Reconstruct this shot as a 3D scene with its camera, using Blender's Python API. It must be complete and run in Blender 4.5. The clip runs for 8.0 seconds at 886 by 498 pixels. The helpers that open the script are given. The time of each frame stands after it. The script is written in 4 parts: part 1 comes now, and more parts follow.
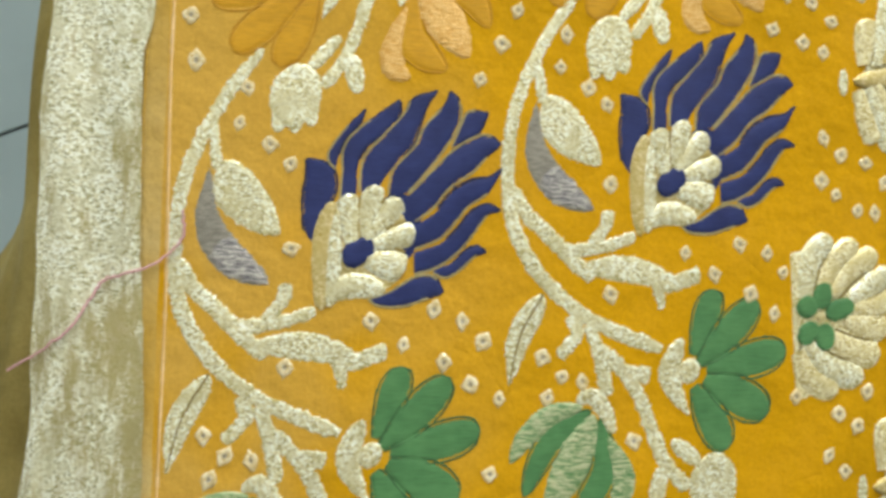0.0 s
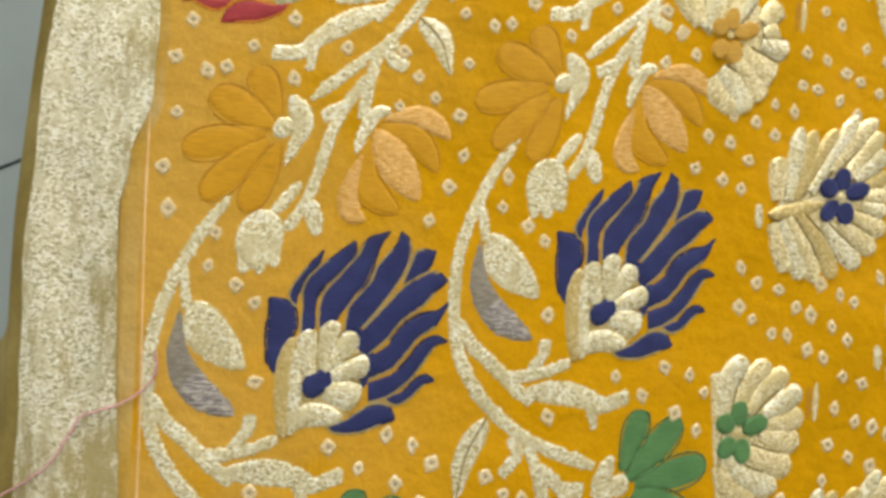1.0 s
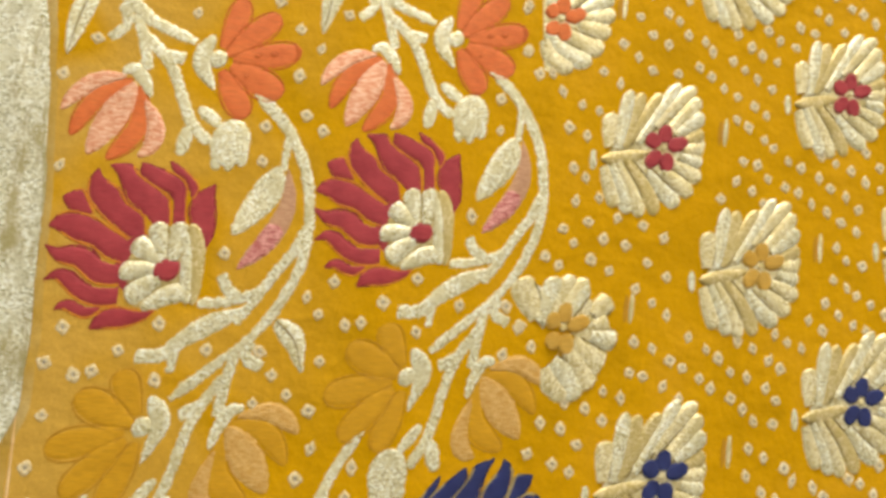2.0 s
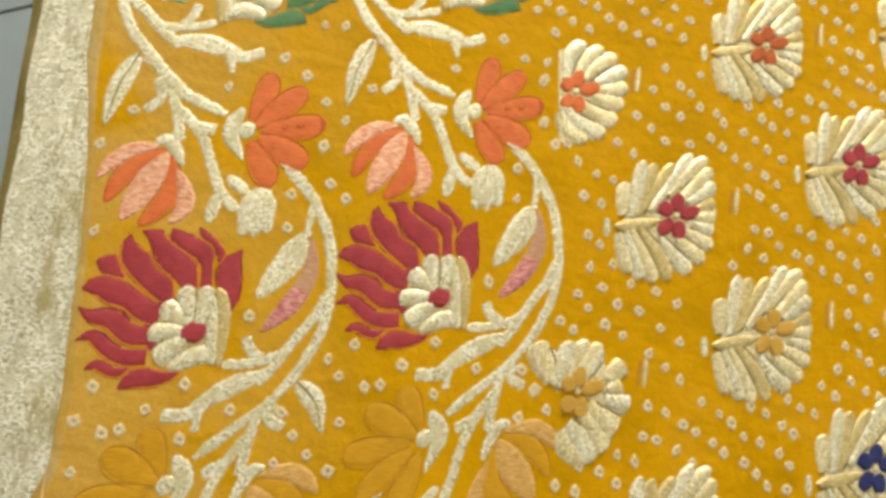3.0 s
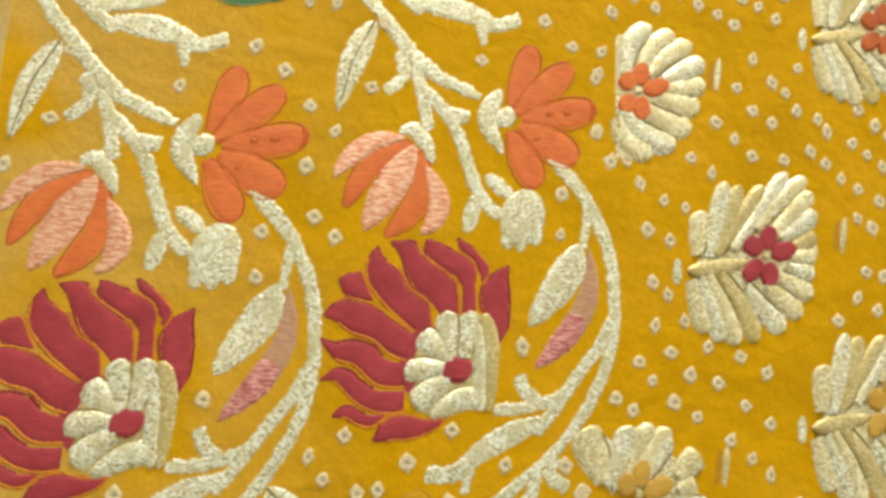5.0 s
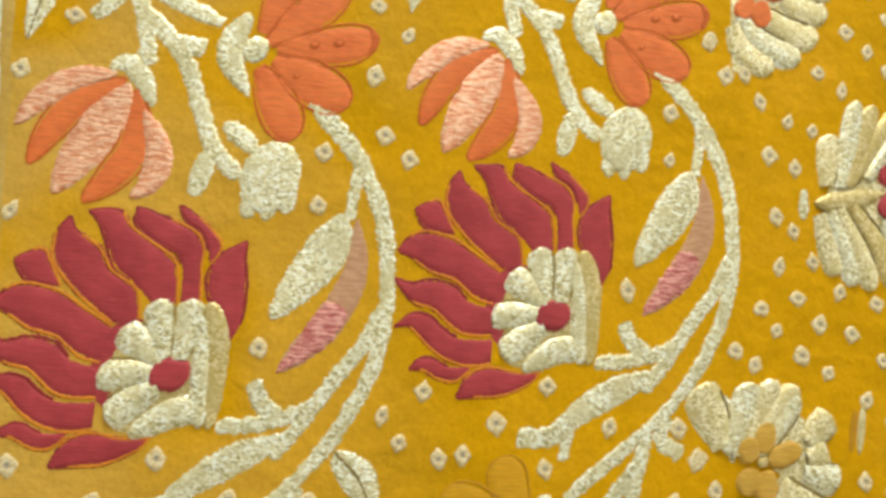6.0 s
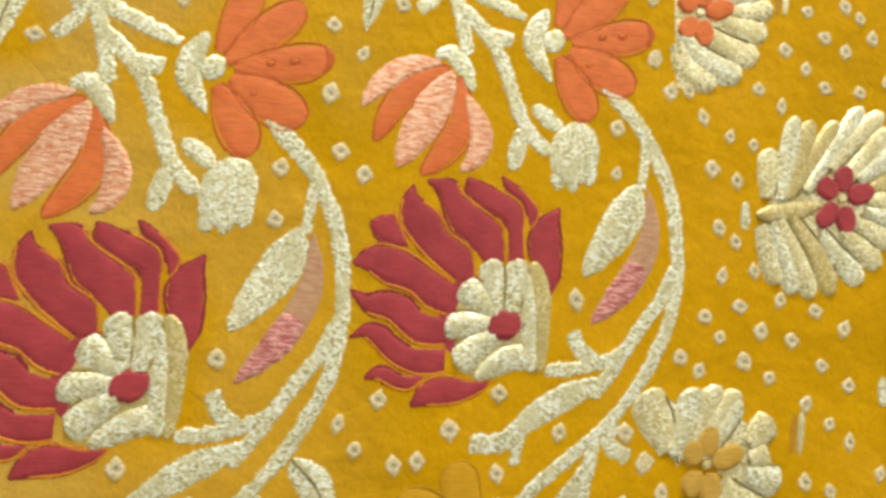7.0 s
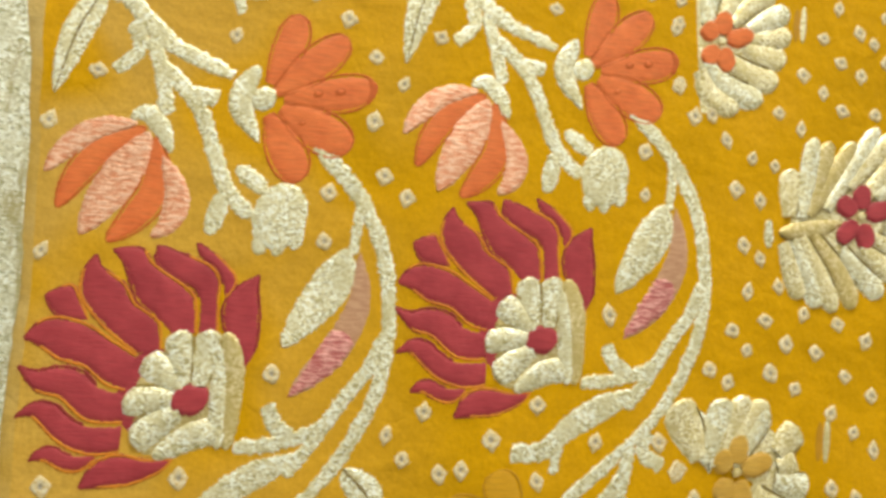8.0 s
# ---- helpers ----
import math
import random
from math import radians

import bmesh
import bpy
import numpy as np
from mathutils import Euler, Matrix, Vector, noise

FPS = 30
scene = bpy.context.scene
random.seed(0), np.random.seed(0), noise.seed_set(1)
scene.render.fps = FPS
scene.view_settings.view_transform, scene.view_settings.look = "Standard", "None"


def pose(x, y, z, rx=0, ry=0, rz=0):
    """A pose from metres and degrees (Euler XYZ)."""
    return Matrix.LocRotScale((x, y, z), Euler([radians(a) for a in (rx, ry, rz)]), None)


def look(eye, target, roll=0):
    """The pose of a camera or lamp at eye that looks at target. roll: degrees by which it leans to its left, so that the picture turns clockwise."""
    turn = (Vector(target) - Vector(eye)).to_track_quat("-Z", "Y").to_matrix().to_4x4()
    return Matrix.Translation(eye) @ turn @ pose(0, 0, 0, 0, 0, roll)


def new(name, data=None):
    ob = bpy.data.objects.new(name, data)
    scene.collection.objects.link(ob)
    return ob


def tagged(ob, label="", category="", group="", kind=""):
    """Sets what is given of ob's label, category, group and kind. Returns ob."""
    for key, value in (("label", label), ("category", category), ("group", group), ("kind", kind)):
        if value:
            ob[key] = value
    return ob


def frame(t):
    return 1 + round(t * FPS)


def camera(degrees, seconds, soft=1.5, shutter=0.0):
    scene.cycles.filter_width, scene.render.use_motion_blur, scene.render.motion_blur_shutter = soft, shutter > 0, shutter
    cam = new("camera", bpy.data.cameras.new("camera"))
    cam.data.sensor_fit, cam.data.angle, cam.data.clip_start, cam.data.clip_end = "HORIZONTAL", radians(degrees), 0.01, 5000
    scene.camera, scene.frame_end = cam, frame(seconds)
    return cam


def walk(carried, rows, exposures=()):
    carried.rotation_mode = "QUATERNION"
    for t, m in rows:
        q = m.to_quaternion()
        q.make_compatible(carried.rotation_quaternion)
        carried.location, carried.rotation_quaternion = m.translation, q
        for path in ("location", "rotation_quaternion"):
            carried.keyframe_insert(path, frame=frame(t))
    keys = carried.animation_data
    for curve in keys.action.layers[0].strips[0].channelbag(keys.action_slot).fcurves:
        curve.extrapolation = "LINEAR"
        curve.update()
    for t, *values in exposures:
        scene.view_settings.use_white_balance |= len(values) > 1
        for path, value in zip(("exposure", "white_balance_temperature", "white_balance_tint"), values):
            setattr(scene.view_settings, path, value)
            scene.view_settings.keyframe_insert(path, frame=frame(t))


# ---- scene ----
cam = camera(49.8, 8.0, soft=3.5)
Z0 = 0.80                       # height of the cloth over the floor


def at(t, x, y, z, rx, ry, rz):
    return (t, pose(x, y, z + Z0, rx, ry, rz))


walk(cam, [
    at(0.0, -0.0120, -0.1758, 0.2772, 7.10, -9.44, 0.38),
    at(0.5, -0.0133, -0.1621, 0.2918, 7.63, -9.56, 0.19),
    at(0.7, -0.0134, -0.1534, 0.2990, 6.62, -10.39, 0.53),
    at(1.0, -0.0135, -0.1404, 0.3098, 7.70, -11.57, 0.13),
    at(1.2, -0.0124, -0.1255, 0.3216, 8.59, -11.88, 0.60),
    at(1.5, -0.0108, -0.1031, 0.3392, 10.03, -13.14, 0.65),
    at(1.7, 0.0004, -0.0889, 0.3493, 11.10, -14.06, 0.88),
    at(2.0, 0.0173, -0.0677, 0.3646, 12.11, -13.98, 0.98),
    at(2.2, 0.0194, -0.0652, 0.3696, 13.22, -14.23, 1.14),
    at(3.3, 0.0112, -0.0698, 0.3772, 16.79, -12.47, 1.79),
    at(3.5, -0.0081, -0.0698, 0.3758, 17.61, -14.73, 1.62),
    at(4.0, -0.0196, -0.0633, 0.3485, 16.90, -16.32, 1.77),
    at(4.2, -0.0073, -0.0441, 0.3370, 14.93, -14.56, 2.03),
    at(5.3, 0.0350, -0.0112, 0.2686, 12.63, -11.51, 2.41),
    at(5.5, 0.0363, -0.0128, 0.2535, 12.33, -10.70, 2.45),
    at(5.7, 0.0295, -0.0129, 0.2490, 11.76, -10.60, 2.70),
    at(6.0, 0.0193, -0.0129, 0.2424, 10.64, -11.60, 2.77),
    at(6.5, 0.0171, -0.0103, 0.2447, 9.31, -13.34, 2.23),
    at(7.0, 0.0217, -0.0125, 0.2511, 11.11, -13.36, 2.12),
    at(7.5, 0.0212, -0.0146, 0.2638, 13.50, -11.62, 1.50),
    at(8.0, 0.0102, -0.0167, 0.2622, 12.60, -12.71, 1.66)],
    exposures=[(0.0, 0.09, 6250, 5), (0.5, 0.02, 6650, 12), (2.2, -0.04, 6950, 13), (3.4, -0.08, 7050, 13), (4.2, -0.08, 7050, 13), (5.3, -0.02, 6650, 6), (8.0, -0.02, 6650, 7)])

# ---- light: a day-lit room, one wide window ----
world = bpy.data.worlds.new("sky")
scene.world = world
world.use_nodes = True
wn = world.node_tree.nodes
sky = wn.new("ShaderNodeTexSky")
sky.sky_type, sky.sun_disc = "NISHITA", False
sky.sun_elevation, sky.sun_rotation = radians(40), radians(60)
wn["Background"].inputs["Strength"].default_value = 0.1
world.node_tree.links.new(sky.outputs["Color"], wn["Background"].inputs["Color"])

WIN = (3.20, 0.45, 2.05, 1.4, 1.15)   # window: y of the wall, centre x, centre z, width, height
lamp = bpy.data.lights.new("window_light", "AREA")
lamp.shape, lamp.size, lamp.size_y, lamp.energy, lamp.color = "RECTANGLE", WIN[3], WIN[4], 107, (1.0, 0.955, 0.87)
new("window_light", lamp).matrix_world = look((WIN[1], WIN[0] + 0.02, WIN[2]), (WIN[1], WIN[0] - 1, WIN[2]))

# ---- materials ----


def material(name, rough=0.6, metal=0.0, spec=0.4):
    m = bpy.data.materials.new(name)
    m.use_nodes = True
    b = m.node_tree.nodes["Principled BSDF"]
    b.inputs["Roughness"].default_value = rough
    b.inputs["Metallic"].default_value = metal
    b.inputs["Specular IOR Level"].default_value = spec
    return m, m.node_tree, b


def coords(nt, scale=(1, 1, 1), turn=0):
    c, mp = nt.nodes.new("ShaderNodeTexCoord"), nt.nodes.new("ShaderNodeMapping")
    mp.inputs["Scale"].default_value = scale
    mp.inputs["Rotation"].default_value = (0, 0, radians(turn))
    nt.links.new(c.outputs["Object"], mp.inputs["Vector"])
    return mp.outputs["Vector"]


def noise_at(nt, scale, detail=2.0, stretch=(1, 1, 1), turn=0, rough=0.55):
    n = nt.nodes.new("ShaderNodeTexNoise")
    n.inputs["Scale"].default_value, n.inputs["Detail"].default_value = scale, detail
    n.inputs["Roughness"].default_value = rough
    nt.links.new(coords(nt, stretch, turn), n.inputs["Vector"])
    return n.outputs["Fac"]


def ramp(nt, fac, stops):
    r = nt.nodes.new("ShaderNodeValToRGB")
    while len(r.color_ramp.elements) < len(stops):
        r.color_ramp.elements.new(0.5)
    for e, (p, c) in zip(r.color_ramp.elements, stops):
        e.position, e.color = p, (*c, 1)
    nt.links.new(fac, r.inputs["Fac"])
    return r.outputs["Color"]


def blend(nt, a, b, fac, how="MIX"):
    x = nt.nodes.new("ShaderNodeMix")
    x.data_type, x.blend_type = "RGBA", how
    for sock, v in ((x.inputs["A"], a), (x.inputs["B"], b), (x.inputs["Factor"], fac)):
        if isinstance(v, (int, float)):
            sock.default_value = v
        elif isinstance(v, tuple):
            sock.default_value = (*v, 1)
        else:
            nt.links.new(v, sock)
    return x.outputs["Result"]


def bump(nt, bsdf, heights):
    """Heights: (socket, strength, distance), one laid over the other."""
    last = None
    for fac, strength, dist in heights:
        b = nt.nodes.new("ShaderNodeBump")
        b.inputs["Strength"].default_value, b.inputs["Distance"].default_value = strength, dist
        nt.links.new(fac, b.inputs["Height"])
        if last:
            nt.links.new(last, b.inputs["Normal"])
        last = b.outputs["Normal"]
    nt.links.new(last, bsdf.inputs["Normal"])


def silk_cloth(name, main, pale, dark, gauze=None):
    """Thin plain-woven silk: fine threads both ways, soft creases, slightly uneven dye."""
    m, nt, b = material(name, 0.65, 0.0, 0.06)
    patches = noise_at(nt, 28, 3)
    col = ramp(nt, patches, [(0.30, dark), (0.5, main), (0.72, pale)])
    if gauze:
        sep, at_x = nt.nodes.new("ShaderNodeSeparateXYZ"), nt.nodes.new("ShaderNodeMapRange")
        nt.links.new(coords(nt), sep.inputs[0])
        nt.links.new(sep.outputs["X"], at_x.inputs["Value"])
        for key, val in (("From Min", 0.075), ("From Max", -0.035), ("To Min", 0.0), ("To Max", 1.0)):
            at_x.inputs[key].default_value = val
        thin = ramp(nt, noise_at(nt, 22, 1), [(0.38, (0, 0, 0)), (0.52, (1, 1, 1))])
        thin = blend(nt, (0, 0, 0), thin, at_x.outputs["Result"])
        col = blend(nt, col, gauze, thin)
    grain = ramp(nt, noise_at(nt, 900, 2), [(0.3, (0.80, 0.80, 0.80)), (0.7, (1.12, 1.12, 1.12))])
    nt.links.new(blend(nt, col, grain, 0.45, "MULTIPLY"), b.inputs["Base Color"])
    warp, weft = noise_at(nt, 260, 1, (9, 0.5, 1)), noise_at(nt, 260, 1, (0.5, 9, 1), 13)
    folds = nt.nodes.new("ShaderNodeTexNoise")
    folds.noise_type, folds.inputs["Scale"].default_value, folds.inputs["Detail"].default_value = "RIDGED_MULTIFRACTAL", 34, 1.5
    nt.links.new(coords(nt, (1, 0.8, 1), 30), folds.inputs["Vector"])
    pucker = nt.nodes.new("ShaderNodeTexVoronoi")
    pucker.feature, pucker.inputs["Scale"].default_value = "DISTANCE_TO_EDGE", 88
    nt.links.new(coords(nt, (1, 0.85, 1), 35), pucker.inputs["Vector"])
    lines = ramp(nt, pucker.outputs["Distance"], [(0.0, (0, 0, 0)), (0.055, (1, 1, 1))])
    lines = blend(nt, (1, 1, 1), lines, ramp(nt, noise_at(nt, 42, 1), [(0.50, (0, 0, 0)), (0.64, (1, 1, 1))]))
    bump(nt, b, [(lines, 0.14, 0.0006), (folds.outputs["Fac"], 0.35, 0.0012), (noise_at(nt, 55, 2), 0.5, 0.0030), (noise_at(nt, 170, 3), 0.5, 0.0013), (warp, 0.25, 0.0002), (weft, 0.25, 0.0002)])
    return m


def zari(name, dark, mid, light, metal=0.55, rough=0.38, grain=1.0, relief=0.8, worn=None):
    """Metal-wrapped thread: short stitches, each one's glint painted into its colour, some lying flat as satin."""
    m, nt, b = material(name, rough, metal, 0.5)
    cell = nt.nodes.new("ShaderNodeTexVoronoi")
    cell.inputs["Scale"].default_value = 2700 * grain
    nt.links.new(coords(nt, (0.66, 1.1, 1), 12), cell.inputs["Vector"])
    one = nt.nodes.new("ShaderNodeSeparateColor")
    nt.links.new(cell.outputs["Color"], one.inputs[0])
    # Painted glitter: each cell gets a shaded, middle or glinting tone.
    col = ramp(nt, one.outputs[0], [(0.10, dark), (0.34, mid), (0.56, mid), (0.74, light)])
    satin = ramp(nt, noise_at(nt, 120, 1.5, (1.4, 0.8, 1)), [(0.52, (0, 0, 0)), (0.62, (0.62, 0.62, 0.62))])
    flat = tuple(0.30 * p + 0.70 * q for p, q in zip(dark, mid))
    col = blend(nt, col, flat, satin)
    if worn:
        sep, at_x = nt.nodes.new("ShaderNodeSeparateXYZ"), nt.nodes.new("ShaderNodeMapRange")
        nt.links.new(coords(nt), sep.inputs[0])
        nt.links.new(sep.outputs["X"], at_x.inputs["Value"])
        for key, val in (("From Min", -0.0625), ("From Max", -0.0525), ("To Min", -0.05), ("To Max", 0.08)):
            at_x.inputs[key].default_value = val
        at_y, both = nt.nodes.new("ShaderNodeMapRange"), nt.nodes.new("ShaderNodeMath")
        nt.links.new(sep.outputs["Y"], at_y.inputs["Value"])
        for key, val in (("From Min", -0.07), ("From Max", -0.17), ("To Min", -0.04), ("To Max", 0.10)):
            at_y.inputs[key].default_value = val
        nt.links.new(at_x.outputs["Result"], both.inputs[0])
        nt.links.new(at_y.outputs["Result"], both.inputs[1])
        thin = nt.nodes.new("ShaderNodeMath")
        nt.links.new(noise_at(nt, 95, 4, (1.6, 0.40, 1), 0, 0.7), thin.inputs[0])
        nt.links.new(both.outputs[0], thin.inputs[1])
        col = blend(nt, col, worn, ramp(nt, thin.outputs[0], [(0.52, (0, 0, 0)), (0.66, (0.85, 0.85, 0.85))]))
    broad = ramp(nt, noise_at(nt, 60, 2), [(0.3, (0.88, 0.88, 0.86)), (0.7, (1.05, 1.05, 1.05))])
    nt.links.new(blend(nt, col, broad, 1.0, "MULTIPLY"), b.inputs["Base Color"])
    bump(nt, b, [(noise_at(nt, 520 * grain, 2), relief * 0.16, 0.0004), (cell.outputs["Distance"], relief * 0.7, 0.0002)])
    return m


def floss(name, colour, shade, turn=0):
    """Satin stitch in coloured silk: close parallel threads."""
    m, nt, b = material(name, 0.6, 0.0, 0.3)
    col = ramp(nt, noise_at(nt, 120, 3), [(0.3, shade), (0.65, colour)])
    threads = noise_at(nt, 300, 2, (0.6, 7, 1), turn)
    fine = ramp(nt, threads, [(0.35, (0.82, 0.82, 0.82)), (0.6, (1.08, 1.08, 1.08))])
    nt.links.new(blend(nt, col, fine, 0.8, "MULTIPLY"), b.inputs["Base Color"])
    b.inputs["Sheen Weight"].default_value = 0.03
    bump(nt, b, [(noise_at(nt, 150, 2), 0.35, 0.0008), (threads, 0.4, 0.0003)])
    return m


def shot(name, colour, metal_colour, relief=0.7):
    """Coloured floss crossed by strands of metal thread."""
    m, nt, b = material(name, 0.42, 0.3, 0.5)
    strands = noise_at(nt, 260, 3, (1.1, 5.5, 1), -8, 0.7)
    col = ramp(nt, strands, [(0.40, colour), (0.50, tuple((p + q) / 2 for p, q in zip(colour, metal_colour))), (0.60, metal_colour)])
    nt.links.new(col, b.inputs["Base Color"])
    bump(nt, b, [(strands, relief, 0.0006), (noise_at(nt, 800, 2), relief * 0.55, 0.0004)])
    return m


M = {}
M["cloth"] = silk_cloth("yellow_silk", (0.63, 0.335, 0.003), (0.65, 0.345, 0.010), (0.53, 0.285, 0.002), (0.60, 0.365, 0.065))
M["strip"] = silk_cloth("ochre_silk", (0.54, 0.37, 0.11), (0.56, 0.43, 0.19), (0.50, 0.31, 0.05))
M["zari"] = zari("gold_thread", (0.42, 0.37, 0.15), (0.745, 0.70, 0.44), (0.97, 1.0, 0.90), 0.35, 0.40, 0.72, 0.6)
M["zari_fan"] = zari("pale_gold_thread", (0.48, 0.38, 0.12), (0.76, 0.67, 0.35), (1.0, 0.96, 0.74), 0.4, 0.38, 0.8, 0.5)
M["zari_dull"] = zari("dull_gold_thread", (0.48, 0.36, 0.10), (0.60, 0.49, 0.20), (0.76, 0.66, 0.38), 0.4, 0.38, 0.7, 0.4)
M["band"] = zari("gold_brocade", (0.38, 0.37, 0.19), (0.745, 0.735, 0.55), (0.96, 0.99, 0.91), 0.45, 0.38, 0.62, 0.6, (0.42, 0.36, 0.15))
M["knot"] = zari("cream_knot", (0.60, 0.44, 0.17), (0.76, 0.65, 0.40), (0.86, 0.79, 0.60), 0.1, 0.6, 0.7, 0.4)
M["pit"] = silk_cloth("knot_centre", (0.34, 0.30, 0.24), (0.46, 0.42, 0.36), (0.22, 0.19, 0.14))
M["selvedge"] = silk_cloth("olive_selvedge", (0.26, 0.21, 0.07), (0.36, 0.30, 0.12), (0.19, 0.15, 0.045))
M["red"] = floss("red_floss", (0.42, 0.047, 0.060), (0.34, 0.032, 0.045))
M["blue"] = floss("blue_floss", (0.021, 0.034, 0.155), (0.015, 0.024, 0.115))
M["green"] = floss("green_floss", (0.095, 0.25, 0.095), (0.07, 0.20, 0.075))
M["orange"] = floss("orange_floss", (0.78, 0.20, 0.050), (0.68, 0.15, 0.035))
M["ochre"] = floss("ochre_floss", (0.615, 0.325, 0.009), (0.565, 0.295, 0.006))
M["amber"] = floss("amber_floss", (0.60, 0.37, 0.07), (0.54, 0.31, 0.04))
M["rust"] = floss("rust_floss", (0.55, 0.13, 0.025), (0.45, 0.09, 0.02))
M["shot_orange"] = shot("orange_shot", (0.62, 0.20, 0.08), (0.82, 0.54, 0.38))
M["shot_ochre"] = shot("ochre_shot", (0.55, 0.29, 0.04), (0.70, 0.46, 0.17))
M["shot_green"] = shot("green_shot", (0.12, 0.26, 0.10), (0.55, 0.58, 0.36))
M["shot_pink"] = shot("pink_shot", (0.40, 0.075, 0.075), (0.74, 0.38, 0.34))
M["shot_grey"] = shot("grey_shot", (0.13, 0.125, 0.15), (0.50, 0.48, 0.46))
M["dull_pink"] = shot("dull_pink_shot", (0.48, 0.25, 0.14), (0.60, 0.36, 0.22), 0.25)
M["dull_grey"] = shot("dull_grey_shot", (0.20, 0.19, 0.17), (0.34, 0.32, 0.28), 0.25)
M["dull_green"] = shot("dull_green_shot", (0.20, 0.27, 0.12), (0.36, 0.42, 0.22), 0.25)
# Dark brown lines: painted shade between fan ribs; also the small leaf's midrib.
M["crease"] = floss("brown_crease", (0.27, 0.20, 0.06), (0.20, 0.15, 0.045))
# Dull gold that paints the shade in the lotus heart's seams.
M["seam_shade"] = floss("seam_shade_floss", (0.40, 0.30, 0.08), (0.32, 0.23, 0.06))
# Darker floss; along petal edges it stands in for their contact shade.
M["rim_green"] = floss("dark_green_floss", (0.055, 0.15, 0.055), (0.04, 0.11, 0.04))
M["rim_orange"] = floss("dark_orange_floss", (0.60, 0.125, 0.018), (0.52, 0.10, 0.012))
M["rim_ochre"] = floss("dark_ochre_floss", (0.50, 0.25, 0.008), (0.45, 0.22, 0.007))
M["rim_red"] = floss("dark_red_floss", (0.30, 0.028, 0.025), (0.24, 0.02, 0.02))
M["rim_blue"] = floss("dark_blue_floss", (0.016, 0.020, 0.070), (0.012, 0.014, 0.045))
M["line_red"] = floss("orange_outline", (0.72, 0.27, 0.015), (0.62, 0.20, 0.012))
M["line_hem"] = floss("pale_hem_thread", (0.82, 0.60, 0.32), (0.70, 0.44, 0.15))
M["line_blue"] = floss("straw_outline", (0.42, 0.36, 0.17), (0.34, 0.28, 0.12))
M["line_green"] = floss("olive_outline", (0.30, 0.33, 0.10), (0.24, 0.26, 0.07))
M["pink"] = floss("pink_thread", (0.70, 0.42, 0.46), (0.60, 0.32, 0.38))


def plain(name, colour, rough, scale=8, vary=0.10, relief=0.0006):
    m, nt, b = material(name, rough, 0.0, 0.4)
    lo, hi = tuple(c * (1 - vary) for c in colour), tuple(c * (1 + vary) for c in colour)
    col = ramp(nt, noise_at(nt, scale, 5), [(0.35, lo), (0.65, hi)])
    nt.links.new(col, b.inputs["Base Color"])
    bump(nt, b, [(noise_at(nt, scale * 25, 3), 0.2, relief)])
    return m


M["tile"] = plain("grey_tile", (0.24, 0.305, 0.325), 0.35, 6, 0.06)
M["grout"] = plain("grout", (0.10, 0.12, 0.13), 0.9, 30)
M["wall"] = plain("wall_paint", (0.78, 0.77, 0.74), 0.8, 4, 0.03)
M["wood"] = plain("table_wood", (0.24, 0.14, 0.07), 0.5, 12, 0.2)
M["frame"] = plain("window_paint", (0.80, 0.80, 0.78), 0.5, 10, 0.03)

# ---- the way motifs lie on the cloth ----
LEAN = radians(13.03)            # the weft runs up at this angle to the weft's square
EXX, EXY = math.cos(LEAN), math.sin(LEAN)
PITCH = 99.5                     # from one motif to the next along the weft, mm


def rise(x, y):
    """Height of the cloth: low folds, and a fall over the table's edge."""
    z = 0.0007 * noise.noise((x * 14, y * 14, 0.3)) + 0.0003 * noise.noise((x * 45, y * 45, 2.1))
    return Z0 + z


def spot(u, v):
    """From weave millimetres to the world's x, y."""
    u, v = u / 1000, v / 1000
    return u * EXX, v + u * EXY


def part(name, bm, mat, parent, label="", smooth=True):
    me = bpy.data.meshes.new(name)
    bm.to_mesh(me)
    bm.free()
    for p in me.polygons:
        p.use_smooth = smooth
    me.materials.append(mat)
    ob = new(name, me)
    ob.parent = parent
    if label:
        ob["label"] = label
    return ob


def mesh_part(name, verts, faces, mat, parent, label="", smooth=True):
    me = bpy.data.meshes.new(name)
    me.from_pydata(verts, [], faces)
    me.polygons.foreach_set("use_smooth", [smooth] * len(me.polygons))
    me.materials.append(mat)
    me.update()
    ob = new(name, me)
    ob.parent = parent
    if label:
        ob["label"] = label
    return ob


def empty(name, label, category, parent=None):
    ob = new(name)
    ob.empty_display_size = 0.02
    ob.parent = parent
    return tagged(ob, label, category) if category else ob


def smooth_line(ctrl, n):
    """A Catmull-Rom line through the control points (two points: straight; three: one bow)."""
    c = [Vector(p) for p in ctrl]
    if len(c) == 2:
        return [c[0].lerp(c[1], i / n) for i in range(n + 1)]
    c = [c[0] * 2 - c[1]] + c + [c[-1] * 2 - c[-2]]
    out, spans = [], len(c) - 3
    for i in range(n + 1):
        s = i / n * spans
        k = min(int(s), spans - 1)
        t = s - k
        a, b, d, e = c[k:k + 4]
        out.append(0.5 * ((2 * b) + (d - a) * t + (2 * a - 5 * b + 4 * d - e) * t * t + (3 * b - a - 3 * d + e) * t ** 3))
    return out


